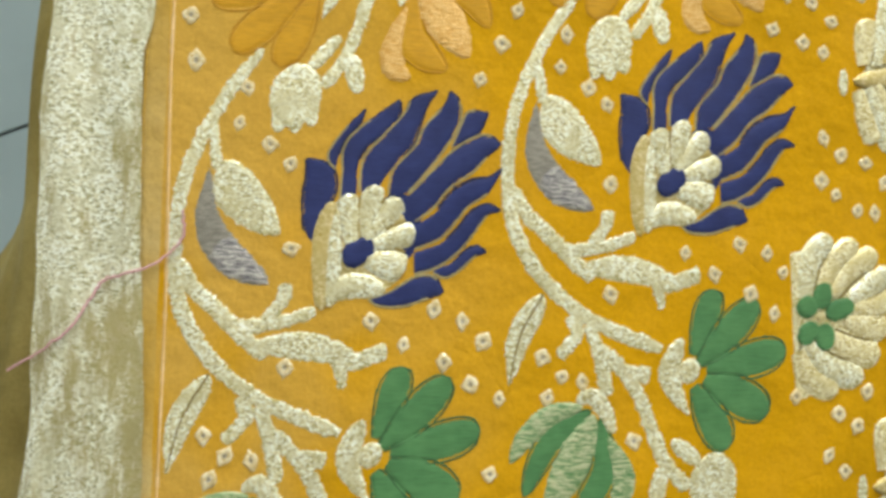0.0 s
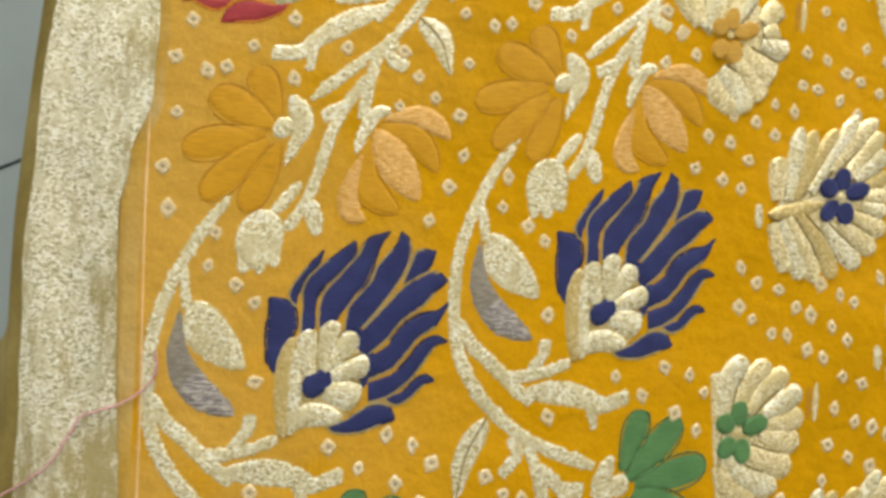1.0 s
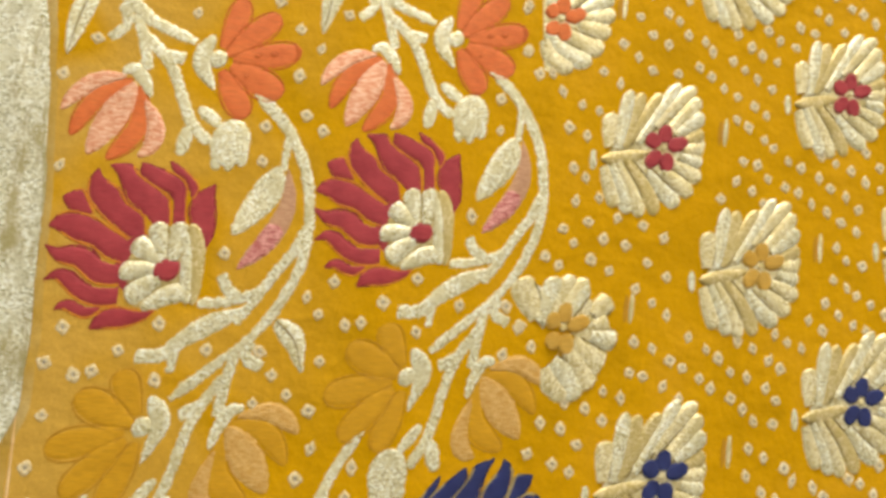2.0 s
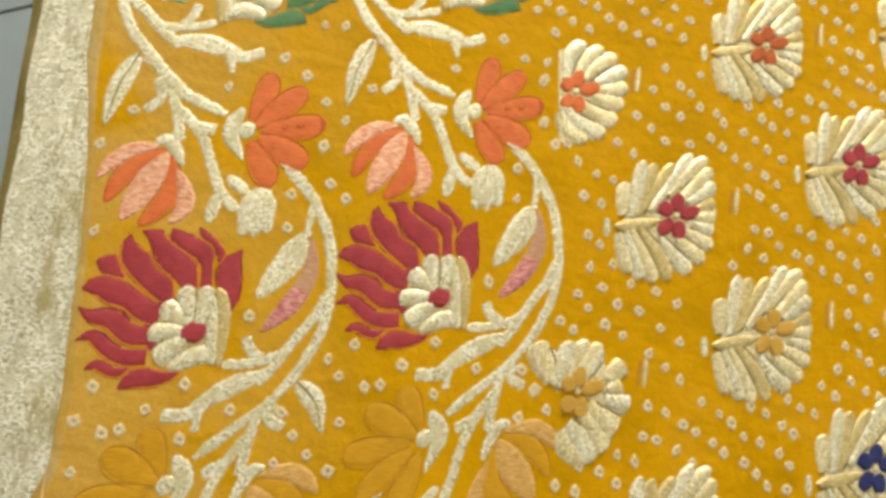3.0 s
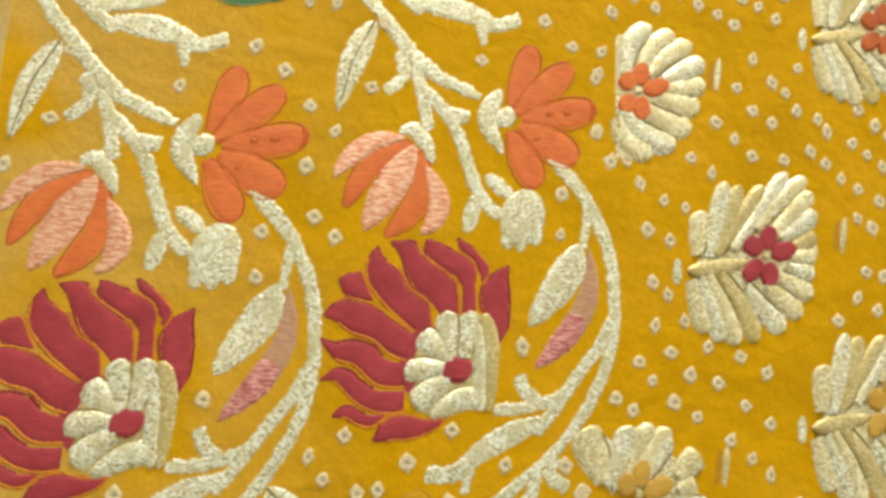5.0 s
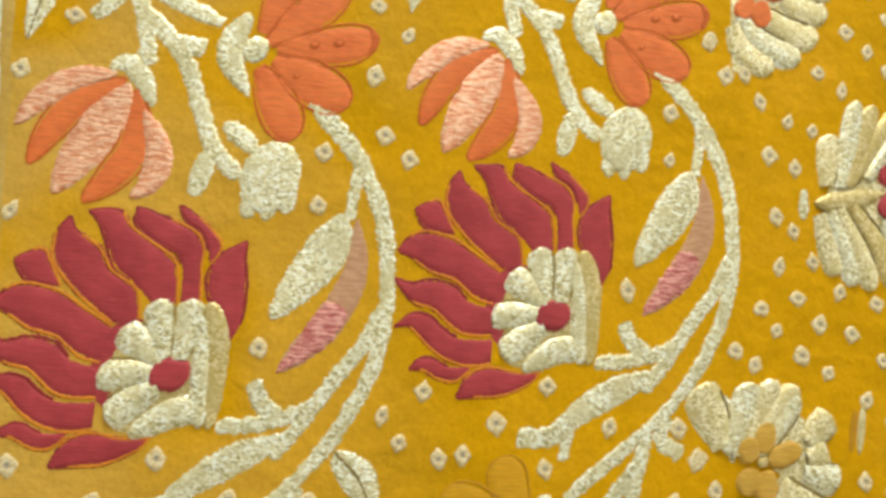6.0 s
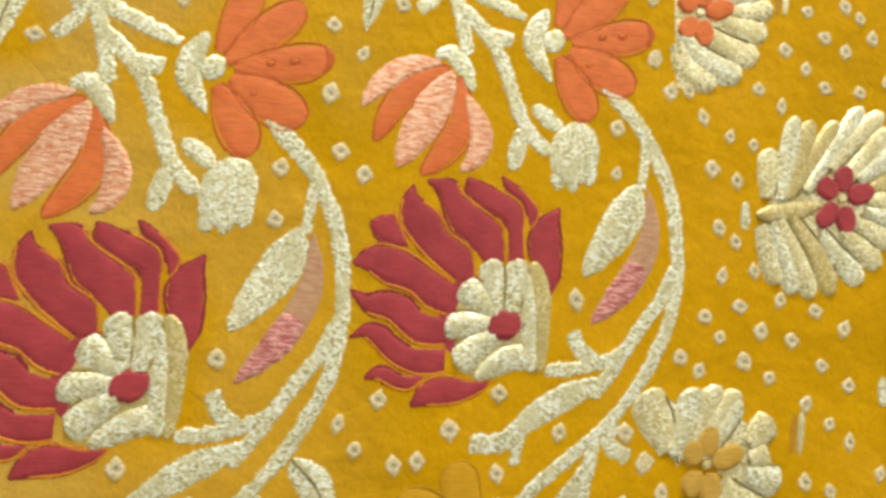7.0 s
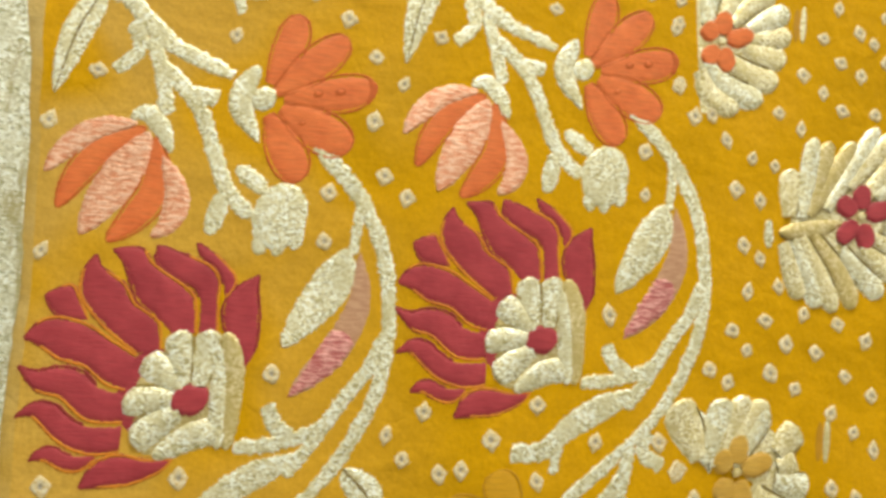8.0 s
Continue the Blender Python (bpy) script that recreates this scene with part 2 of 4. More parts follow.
SHAPES = {
    "lens": lambda s: max(0.0, math.sin(math.pi * s)) ** 0.62,
    "leaf": lambda s: max(0.0, math.sin(math.pi * s ** 0.75)) ** 0.75,
    "lobe": lambda s: (0.45 + 0.55 * min(1, s / 0.6)) * (1 - max(0, (s - 0.72) / 0.28) ** 2.4) ** 0.5,
    "rib": lambda s: (0.62 + 0.38 * min(1, s / 0.5)) * max(0.0, 1 - max(0, (s - 0.74) / 0.26) ** 2.6) ** 0.5,
    "petal": lambda s: (0.24 + 0.76 * math.sin(min(1, s / 0.66) * math.pi / 2)) * max(0.0, 1 - max(0, (s - 0.66) / 0.34) ** 2.3) ** 0.5,
    "tongue": lambda s: min(1, (s / 0.55) ** 0.7) * min(1, (1 - s) / 0.14 + 0.4),
    "drop": lambda s: max(0.0, 1 - (2 * s - 1) ** 2) ** 0.42,
    "eye": lambda s: max(0.0, 1 - abs(2 * s - 1) ** 3.2) ** 0.55,
    "oval": lambda s: max(0.0, 1 - abs(2 * s - 1) ** 2.2) ** 0.52,
    "slab": lambda s: max(0.0, 1 - abs(2 * s - 1) ** 7) ** 0.5,
    "half": lambda s: max(0.0, 1 - s ** 2) ** 0.5,
    "band": lambda s: min(1, s / 0.03 + 0.5) * min(1, (1 - s) / 0.03 + 0.45),
    "taper": lambda s: (1 - 0.55 * s) * min(1, (1 - s) / 0.04 + 0.3),
    "stem": lambda s: min(1, s / 0.10 + 0.45) * min(1, (1 - s) / 0.05 + 0.5),
}
seedling = [0]


def pad(ctrl, width, shape, puff, place, ragged=0.12, lift=0.0, ribs=0.0, edge=2.6):
    """A raised, stitched field along a line, in weave mm: verts and faces. place(u, v) lays it onto the cloth."""
    length = sum((Vector(b) - Vector(a)).length for a, b in zip(ctrl, ctrl[1:]))
    n = max(12, min(190, int(length / 0.5)))
    across = 9
    line = smooth_line(ctrl, n)
    prof = SHAPES[shape]
    seedling[0] += 1
    sd = seedling[0] * 7.31
    verts, faces = [], []
    for i, p in enumerate(line):
        a, b = line[max(0, i - 1)], line[min(n, i + 1)]
        d = (b - a).normalized() if (b - a).length > 1e-9 else Vector((1, 0))
        side = Vector((-d.y, d.x))
        w = width / 2 * max(0.02, prof(i / n))
        wl = w + ragged * noise.noise((i * 1.71, sd, 0.0)) * 2.6 + ragged * noise.noise((i * 0.21, sd, 5.0))
        wr = w + ragged * noise.noise((i * 1.71, sd, 9.0)) * 2.6 + ragged * noise.noise((i * 0.21, sd, 13.0))
        for j in range(across):
            q = -1 + 2 * j / (across - 1)
            k = p + side * (q * (wl if q > 0 else wr))
            x, y = spot(*place(k.x, k.y))
            e = abs(q) ** edge
            h = 0.38 * puff * (1 - e) * (0.55 + 0.45 * min(1, w / (width * 0.3))) + lift
            if ribs:
                h += 0.22 * ribs * noise.noise((i * 0.6, sd, q * 1.3))
            if j in (0, across - 1):
                h = -0.25
            verts.append((x, y, rise(x, y) + h / 1000))
    for i in range(n):
        for j in range(across - 1):
            a = i * across + j
            faces.append((a, a + 1, a + across + 1, a + across))
    return verts, faces


def blade(left, right, puff, place, shrink=-0.16, ragged=0.55):
    """A petal between two edges that meet in its tip; shrink leaves room for the outline."""
    n, across = 48, 9
    a, b = smooth_line(left, n), smooth_line(right, n)
    seedling[0] += 1
    sd = seedling[0] * 3.7
    verts, faces = [], []
    for i in range(n + 1):
        gap = (b[i] - a[i]).length
        for j in range(across):
            f = j / (across - 1)
            pull = max(-0.1, shrink / max(gap, 0.1))
            pull -= ragged * noise.noise((i * 1.3, sd, 11.0 if f > 0.5 else 0.0)) / max(gap, 1.0)
            k = a[i].lerp(b[i], pull + f * (1 - 2 * pull))
            x, y = spot(*place(k.x, k.y))
            q = abs(2 * f - 1)
            h = puff * (1 - q ** 3) * min(1, gap / 3) + 0.06
            if j in (0, across - 1) or i == n:
                h = -0.25
            verts.append((x, y, rise(x, y) + h / 1000))
    for i in range(n):
        for j in range(across - 1):
            c = i * across + j
            faces.append((c, c + 1, c + across + 1, c + across))
    return verts, faces


def upright(verts, faces):
    """Turn the faces upwards whichever way the motif is mirrored."""
    a, b, c = (Vector(verts[i]) for i in faces[len(faces) // 2][:3])
    if (b - a).cross(c - a).z < 0:
        faces = [f[::-1] for f in faces]
    return verts, faces


def sides(ctrl, width, shape, n=26):
    """The two edges of a field that pad() would lay along a line."""
    line, prof = smooth_line(ctrl, n), SHAPES[shape]
    out = [[], []]
    for i, p in enumerate(line):
        d = (line[min(n, i + 1)] - line[max(0, i - 1)]).normalized()
        w = width / 2 * max(0.02, prof(i / n))
        out[0].append((p.x - d.y * w, p.y + d.x * w))
        out[1].append((p.x + d.y * w, p.y - d.x * w))
    return out


def stitched(name, parent, mat, ctrl, width, shape, puff, place, label="", **more):
    v, f = upright(*pad(ctrl, width, shape, puff, place, **more))
    return mesh_part(name, v, f, mat, parent, label)


def joined(name, parent, mat, pads, label=""):
    verts, faces = [], []
    for v, f in pads:
        v, f = upright(v, f)
        faces += [tuple(i + len(verts) for i in q) for q in f]
        verts += v
    return mesh_part(name, verts, faces, mat, parent, label)


def pairs(row):
    """A row (u, v, u, v, ..., width) as its points and its width."""
    return [(row[i], row[i + 1]) for i in range(0, len(row) - 1, 2)], row[-1]


# ---- the room ----
def box(bm, x0, x1, y0, y1, z0, z1):
    bmesh.ops.create_cube(bm, size=1, matrix=Matrix.LocRotScale(((x0 + x1) / 2, (y0 + y1) / 2, (z0 + z1) / 2), None, (x1 - x0, y1 - y0, z1 - z0)))
    return bm


def structure(name, label, category, boxes, mat):
    bm = bmesh.new()
    for b in boxes:
        box(bm, *b)
    return tagged(part(name, bm, mat, None, smooth=False), label, category, kind="structure")


X0, X1, Y0, Y1, TOP = -1.7, 1.9, -1.9, 3.2, 2.8
floor = structure("floor", "grey-blue square floor tiles with dark joints", "floor", [(X0, X1, Y0, Y1, -0.08, -0.004)], M["grout"])
structure("ceiling", "plain white painted ceiling over the room", "ceiling", [(X0 - 0.1, X1 + 0.1, Y0 - 0.1, Y1 + 0.1, TOP, TOP + 0.1)], M["wall"])
structure("wall_west", "plain white painted wall of the room", "wall", [(X0 - 0.1, X0, Y0, Y1, -0.08, TOP)], M["wall"])
structure("wall_east", "plain white painted wall of the room", "wall", [(X1, X1 + 0.1, Y0, Y1, -0.08, TOP)], M["wall"])
structure("wall_south", "plain white painted wall of the room", "wall", [(X0 - 0.1, X1 + 0.1, Y0 - 0.1, Y0, -0.08, TOP)], M["wall"])
wx0, wx1, wz0, wz1 = WIN[1] - WIN[3] / 2, WIN[1] + WIN[3] / 2, WIN[2] - WIN[4] / 2, WIN[2] + WIN[4] / 2
structure("wall_north", "white painted wall with a wide window", "wall",
          [(X0 - 0.1, wx0, Y1, Y1 + 0.1, -0.08, TOP), (wx1, X1 + 0.1, Y1, Y1 + 0.1, -0.08, TOP),
           (wx0, wx1, Y1, Y1 + 0.1, -0.08, wz0), (wx0, wx1, Y1, Y1 + 0.1, wz1, TOP)], M["wall"])
structure("window_1", "white painted window frame round the daylight", "window",
          [(wx0 + 0.002, wx0 + 0.05, Y1 + 0.05, Y1 + 0.09, wz0 + 0.002, wz1 - 0.002), (wx1 - 0.05, wx1 - 0.002, Y1 + 0.05, Y1 + 0.09, wz0 + 0.002, wz1 - 0.002),
           (wx0 + 0.05, wx1 - 0.05, Y1 + 0.05, Y1 + 0.09, wz0 + 0.002, wz0 + 0.05), (wx0 + 0.05, wx1 - 0.05, Y1 + 0.05, Y1 + 0.09, wz1 - 0.05, wz1 - 0.002)], M["frame"])

# ---- the table under the cloth ----
table = empty("table", "dark wooden table hidden under the spread saree", "table")
TX0, TX1, TY0, TY1 = -0.066, 0.66, -0.55, 0.62
bm = box(bmesh.new(), TX0, TX1, TY0, TY1, Z0 - 0.034, Z0 - 0.004)
bmesh.ops.bevel(bm, geom=bm.edges[:], offset=0.006, segments=3, affect="EDGES")
part("tabletop", bm, M["wood"], table)
for lx in (TX0 + 0.08, TX1 - 0.05):
    for ly in (TY0 + 0.05, TY1 - 0.05):
        bm = box(bmesh.new(), lx - 0.025, lx + 0.025, ly - 0.025, ly + 0.025, 0.001, Z0 - 0.035)
        bmesh.ops.bevel(bm, geom=bm.edges[:], offset=0.004, segments=2, affect="EDGES")
        part("leg", bm, M["wood"], table)

# ---- the saree ----
saree = empty("saree", "yellow silk saree with woven gold flowers, spread over a table", "saree")
saree.location = (0, 0, 0)
CX0, CX1, CY0, CY1 = -0.0535, 0.64, -0.53, 0.60


def sheet(name, xs, ys, height, mat, label=""):
    verts = [(x, y, height(x, y)) for y in ys for x in xs]
    w = len(xs)
    faces = [(j * w + i, j * w + i + 1, (j + 1) * w + i + 1, (j + 1) * w + i) for j in range(len(ys) - 1) for i in range(w - 1)]
    return mesh_part(name, verts, faces, mat, saree, label)


def steps(a, b, d):
    n = max(1, round((b - a) / d))
    return [a + (b - a) * i / n for i in range(n + 1)]


sheet("cloth", steps(CX0, CX1, 0.004), steps(CY0, CY1, 0.004), rise, M["cloth"], "bright yellow silk ground with soft creases")


def wave(y):
    return 0.0006 * math.sin(y * 23) + 0.0005 * noise.noise((y * 30, 4.4, 0))


def hem(y0, y1):
    """A thin line of metal thread that runs along the strip."""
    return pad_line([(-0.0457 + wave(y), y) for y in steps(y0, y1, 0.0015)], 0.0011, 0.0004)


def pad_line(points, width, puff):
    verts, faces = [], []
    for i, (x, y) in enumerate(points):
        w = width / 2 * (0.75 + 0.9 * abs(noise.noise((i * 0.9, 1.7, 0))))
        for q, h in ((-1, -0.0002), (-0.5, puff), (0.5, puff), (1, -0.0002)):
            verts.append((x + q * w, y, rise(x, y) + h))
    for i in range(len(points) - 1):
        for j in range(3):
            a = i * 4 + j
            faces.append((a, a + 1, a + 5, a + 4))
    return verts, faces


v, f = hem(CY0, -0.052)
mesh_part("edge_line", v, f, M["line_hem"], saree, "thin pale line of couched thread")


def turn_edge(y):
    """x at which the band begins to bend down."""
    return -0.0660 - 0.0090 * (1 / (1 + math.exp((y + 0.03) / 0.030))) + 0.0012 * noise.noise((y * 9, 0.5, 7))


def border_profile(s, y):
    """The gold band: flat, then round the table's edge and down. s: metres from its inner edge."""
    flare = 1 / (1 + math.exp((y + 0.150) / 0.016))          # where it stands away from the table
    edge = turn_edge(y)
    flat, r = -0.0520 - edge, 0.013
    down = radians(84) * (1 - flare) + radians(38) * flare
    if s < flat:
        x, z = -0.0520 - s, 0.0
    else:
        a = min((s - flat) / r, down)
        x, z = edge - r * math.sin(a), -r * (1 - math.cos(a))
        rest = s - flat - r * a
        if rest > 0:
            x, z = x - rest * math.cos(down), z - rest * math.sin(down)
    ripple = (0.0015 * flare + 0.0003) * math.sin(s * 330 + 5 * noise.noise((y * 10, 2, 2))) * max(0, min(1, s / 0.006))
    z += ripple + 0.0006 * noise.noise((s * 40, y * 30, 3.3)) * max(0, min(1, s / 0.006))
    return x + wave(y), y, z + rise(-0.052, y) + 0.0005 * min(1.0, max(0.0, 1 - s / 0.02)) + 0.0002


def band(name, inner, outer, n, lower, mat, label):
    """A strip of the border between two distances from its inner edge, each a function of y."""
    ys = steps(CY0, CY1, 0.004)
    verts = []
    for y in ys:
        a, b = inner(y), outer(y)
        for i in range(n + 1):
            x, yy, z = border_profile(a + (b - a) * i / n, y)
            verts.append((x, yy, z - lower))
    w = n + 1
    faces = [(j * w + i, (j + 1) * w + i, (j + 1) * w + i + 1, j * w + i + 1) for j in range(len(ys) - 1) for i in range(n)]
    mesh_part(name, verts, faces, mat, saree, label)


def gold_end(y):
    return -0.052 - turn_edge(y) + 0.0075 + 0.0006 * noise.noise((y * 260, 8, 8)) + 0.0022 * noise.noise((y * 34, 3, 8))


def gold_start(y):
    """Where the gold begins beside the strip: it creeps over it by several millimetres in places."""
    ys = (-0.50, -0.20, -0.13, -0.09, -0.072, -0.05, -0.03, 0.0, 0.03, 0.06, 0.085, 0.11, 0.14, 0.5)
    xs = (-50.0, -50.0, -53.0, -53.5, -51.0, -44.6, -43.8, -44.4, -45.0, -46.8, -49.0, -52.2, -52.5, -52.5)
    for a, b, p, q in zip(ys, ys[1:], xs, xs[1:]):
        if a <= y <= b:
            k = (y - a) / (b - a)
            return -0.052 - (p + (q - p) * k * k * (3 - 2 * k)) / 1000 + 0.0005 * noise.noise((y * 300, 2, 5)) + 0.0006 * noise.noise((y * 60, 6, 5))
    return 0.0


def strip(n=6):
    """The plain strip between the gold and the flowered field."""
    ys, verts = steps(CY0, CY1, 0.004), []
    for y in ys:
        end = max(-0.0468, -0.052 - gold_start(y) + 0.0036) + 0.0003 * noise.noise((y * 60, 3, 1))
        for i in range(n + 1):
            x = -0.0555 + (end + 0.0555) * i / n
            verts.append((x, y, rise(x, y) + (0.00025 if i < n else -0.0001) - (0.001 if x < -0.0535 else 0)))
    faces = [(j * (n + 1) + i, j * (n + 1) + i + 1, (j + 1) * (n + 1) + i + 1, (j + 1) * (n + 1) + i) for j in range(len(ys) - 1) for i in range(n)]
    mesh_part("woven_strip", verts, faces, M["strip"], saree, "plain ochre strip beside the gold border")


strip()
band("gold_border", gold_start, gold_end, 24, 0.0, M["band"], "broad band of glittering pale gold brocade")
band("selvedge", lambda y: gold_end(y) - 0.001, lambda y: 0.17, 90, 0.0002, M["selvedge"], "dull olive selvedge hanging over the table's edge")

# ---- the lotus rows ----
# Each row: along the line, then the width (weave mm round the heart of the flower).
# Petals by their two edges, from the heart to the shared tip.
INNER_PETALS = [
    ([(-14.3, 4.4), (-13.1, 9.6), (-8.0, 16.9), (-7.5, 23.1), (-10.3, 27.3), (-16.7, 29.9)], [(-14.3, 4.4), (-17.0, 9.2), (-17.6, 18.4), (-16.7, 24.8), (-16.7, 29.9)]),
    ([(-7.9, 24.3), (-6.8, 29.5), (-4.7, 33.9), (-0.6, 37.5), (1.0, 41.7)], [(-7.8, 24.9), (-9.9, 27.7), (-9.8, 30.9), (-5.2, 36.6), (1.0, 41.7)]),
    ([(-1.3, 16.5), (-0.8, 25.7), (1.5, 29.8), (7.7, 33.6), (11.7, 38.2), (11.4, 42.7)], [(-6.4, 15.6), (-5.8, 24.9), (-5.9, 29.6), (-3.6, 34.0), (2.9, 38.3), (11.4, 42.7)]),
    ([(5.8, 17.4), (10.9, 23.1), (15.7, 27.9), (17.9, 33.3), (20.1, 39.2), (23.3, 43.4)], [(-0.6, 16.6), (-0.1, 24.3), (1.6, 28.3), (6.8, 32.8), (12.5, 37.7), (15.6, 42.3), (23.3, 43.4)]),
    ([(14.2, 13.7), (21.7, 20.6), (27.6, 27.6), (30.5, 33.0), (30.0, 39.0), (27.2, 42.5)], [(8.3, 13.9), (9.0, 20.5), (11.9, 23.8), (16.4, 27.6), (19.0, 32.7), (25.4, 38.5), (27.2, 42.5)]),
    ([(27.6, 24.9), (34.3, 26.9), (37.3, 29.2), (39.2, 33.7)], [(27.6, 24.9), (30.4, 30.8), (33.0, 35.1), (39.2, 33.7)]),]
OUTER_PETALS = [
    ([(16.3, 4.6), (21.6, 7.1), (27.2, 12.7), (33.9, 15.8), (38.8, 20.0), (43.2, 22.8)], [(14.5, 13.2), (22.0, 19.2), (28.4, 24.2), (35.7, 27.0), (40.3, 26.1), (43.2, 22.8)]),
    ([(16.3, -3.7), (23.4, -2.4), (27.8, 0.6), (32.9, 5.9), (38.8, 8.7), (43.8, 15.7)], [(16.7, 3.9), (22.9, 6.7), (27.6, 11.6), (33.9, 13.9), (39.4, 13.7), (43.8, 15.7)]),
    ([(16.4, -11.1), (22.9, -10.6), (29.4, -7.5), (34.2, -3.2), (38.9, 2.2), (43.1, 2.7)], [(16.2, -4.5), (25.2, -2.8), (30.0, 0.7), (33.6, 4.3), (38.7, 5.6), (43.1, 2.7)]),
    ([(22.1, -11.7), (25.7, -14.0), (30.1, -12.9), (34.8, -9.6), (38.6, -8.9)], [(22.4, -11.2), (28.6, -9.6), (32.4, -6.8), (35.9, -6.6), (38.6, -8.9)]),
    ([(2.6, -15.6), (5.6, -18.2), (12.7, -19.9), (19.7, -19.2), (25.5, -18.4)], [(2.6, -15.6), (8.7, -14.9), (17.0, -11.9), (22.8, -13.3), (25.5, -18.4)]),]
LOTUS_LOBES = [(1.7, 2.0, 12.1, 12.2, 8.0), (1.8, 3.5, 4.0, 18.1, 7.4), (-2.7, 2.1, -4.4, 16.9, 7.4), (3.2, -0.1, 16.8, 1.5, 8.0), (2.1, -3.5, 13.7, -9.3, 9.2)]
LOTUS_BANDS = [(-7.2, 12.4, -8.0, 1.7, -8.4, -7.2, -8.8, -15.5, 6.4), (-10.6, -12.6, -2.7, -10.4, 7.8, -14.2, 8.4)]
HEART_SIDE = (-8.6, 15.4, -10.8, 5.6, -11.2, -16.0, 8.0)
LEAF_PALE, LEAF_TONED, LEAF_STRIPED = (-41.2, 33.6, -36.4, 23.3, -24.2, 8.8, 14.4), (-27.1, -4.7, -38.3, 4.8, -45.0, 17.0, -44.9, 31.9, 10.6), (-26.6, -5.0, -32.6, -0.6, -38.0, 4.6, -41.6, 9.6, 9.6)
STEMS = [(-30.4, 65.3, -41.3, 52.4, -50.3, 34.9, -53.6, 20.0, -53.6, 2.6, -49.6, -11.8, -40.6, -25.6, -26.0, -41.0, -5.2, -54.2, 5.1),
         (-53.2, 7.4, -48.4, -1.7, -42.7, -7.9, -38.1, -13.5, -32.3, -20.3, -26.7, -25.6, 5.1), (-44.5, 46.2, -43.6, 39.2, -42.6, 31.6, 3.6),
         (-38.9, -13.6, -32.8, -16.0, -23.0, -16.8, -12.9, -15.7, 4.6), (-21.4, -6.1, -23.0, -11.1, -27.8, -16.0, 5.0)]
CURL_LEAF, CURL_TIP, CURL_BARB = (-31.0, -21.6, -16.0, -25.2, 0.5, -32.4, 9.4), (-8.0, -29.0, -1.0, -32.8, 8.4, -31.4, 6.0), (-6.0, -28.5, -4.6, -39.8, 6.4)
SPRIGS = [(-28.7, -40.7, -25.3, -51.3, -22.9, -64.0, 5.0), (-26.3, -48.1, -17.4, -58.1, -12.5, -66.6, -7.8, -80.2, -4.0, -88.9, 2.6, -97.0, 5.0),
          (-34.2, -36.5, -32.2, -43.4, -38.3, -48.9, 5.2), (-18.0, -58.2, -9.0, -60.9, 5.6)]
LEAFLETS = [(-2.5, -81.8, 6.9, -90.7, 5.6), (-5.8, -88.3, -8.2, -100.6, 6.6)]
SMALL_LEAF, BUD = (-43.0, -27.2, -50.0, -39.0, -53.8, -54.0, 10.4), (10.5, -88.4, 11.0, -107.6, 16.8)
DAISY_PETALS = [(5.3, -58.0, 9.6, -48.8, 13.0, -38.6, 10.3), (7.1, -61.0, 16.1, -54.8, 27.8, -46.0, 11.9), (9.7, -62.7, 22.4, -63.4, 36.8, -63.1, 11.9), (9.0, -65.7, 17.9, -71.9, 29.9, -81.0, 11.9), (5.3, -67.3, 10.1, -76.6, 15.9, -88.4, 10.7)]
CALYX = [(1.6, -51.8, -2.6, -62.3, 3.4, -75.6, 8.2), (0.4, -62.0, 7.4, -62.7, 8.0)]
TULIP_CAP = (-32.9, -63.4, -28.2, -62.8, -24.1, -67.6, -20.8, -75.4, 6.0)
TULIP_TONED = [(-30.5, -65.5, -41.3, -65.8, -48.7, -70.4, -53.7, -76.4, 8.4), (-27.2, -68.4, -34.2, -80.8, -42.7, -95.4, 13.8), (-22.9, -76.0, -18.3, -87.8, -19.4, -95.0, -24.1, -98.8, 8.4)]
TULIP_PLAIN = [(-28.0, -67.2, -38.8, -71.7, -44.7, -78.0, -49.4, -87.0, 8.8), (-25.3, -70.0, -24.3, -84.5, -28.7, -92.2, -35.6, -98.2, 9.8)]


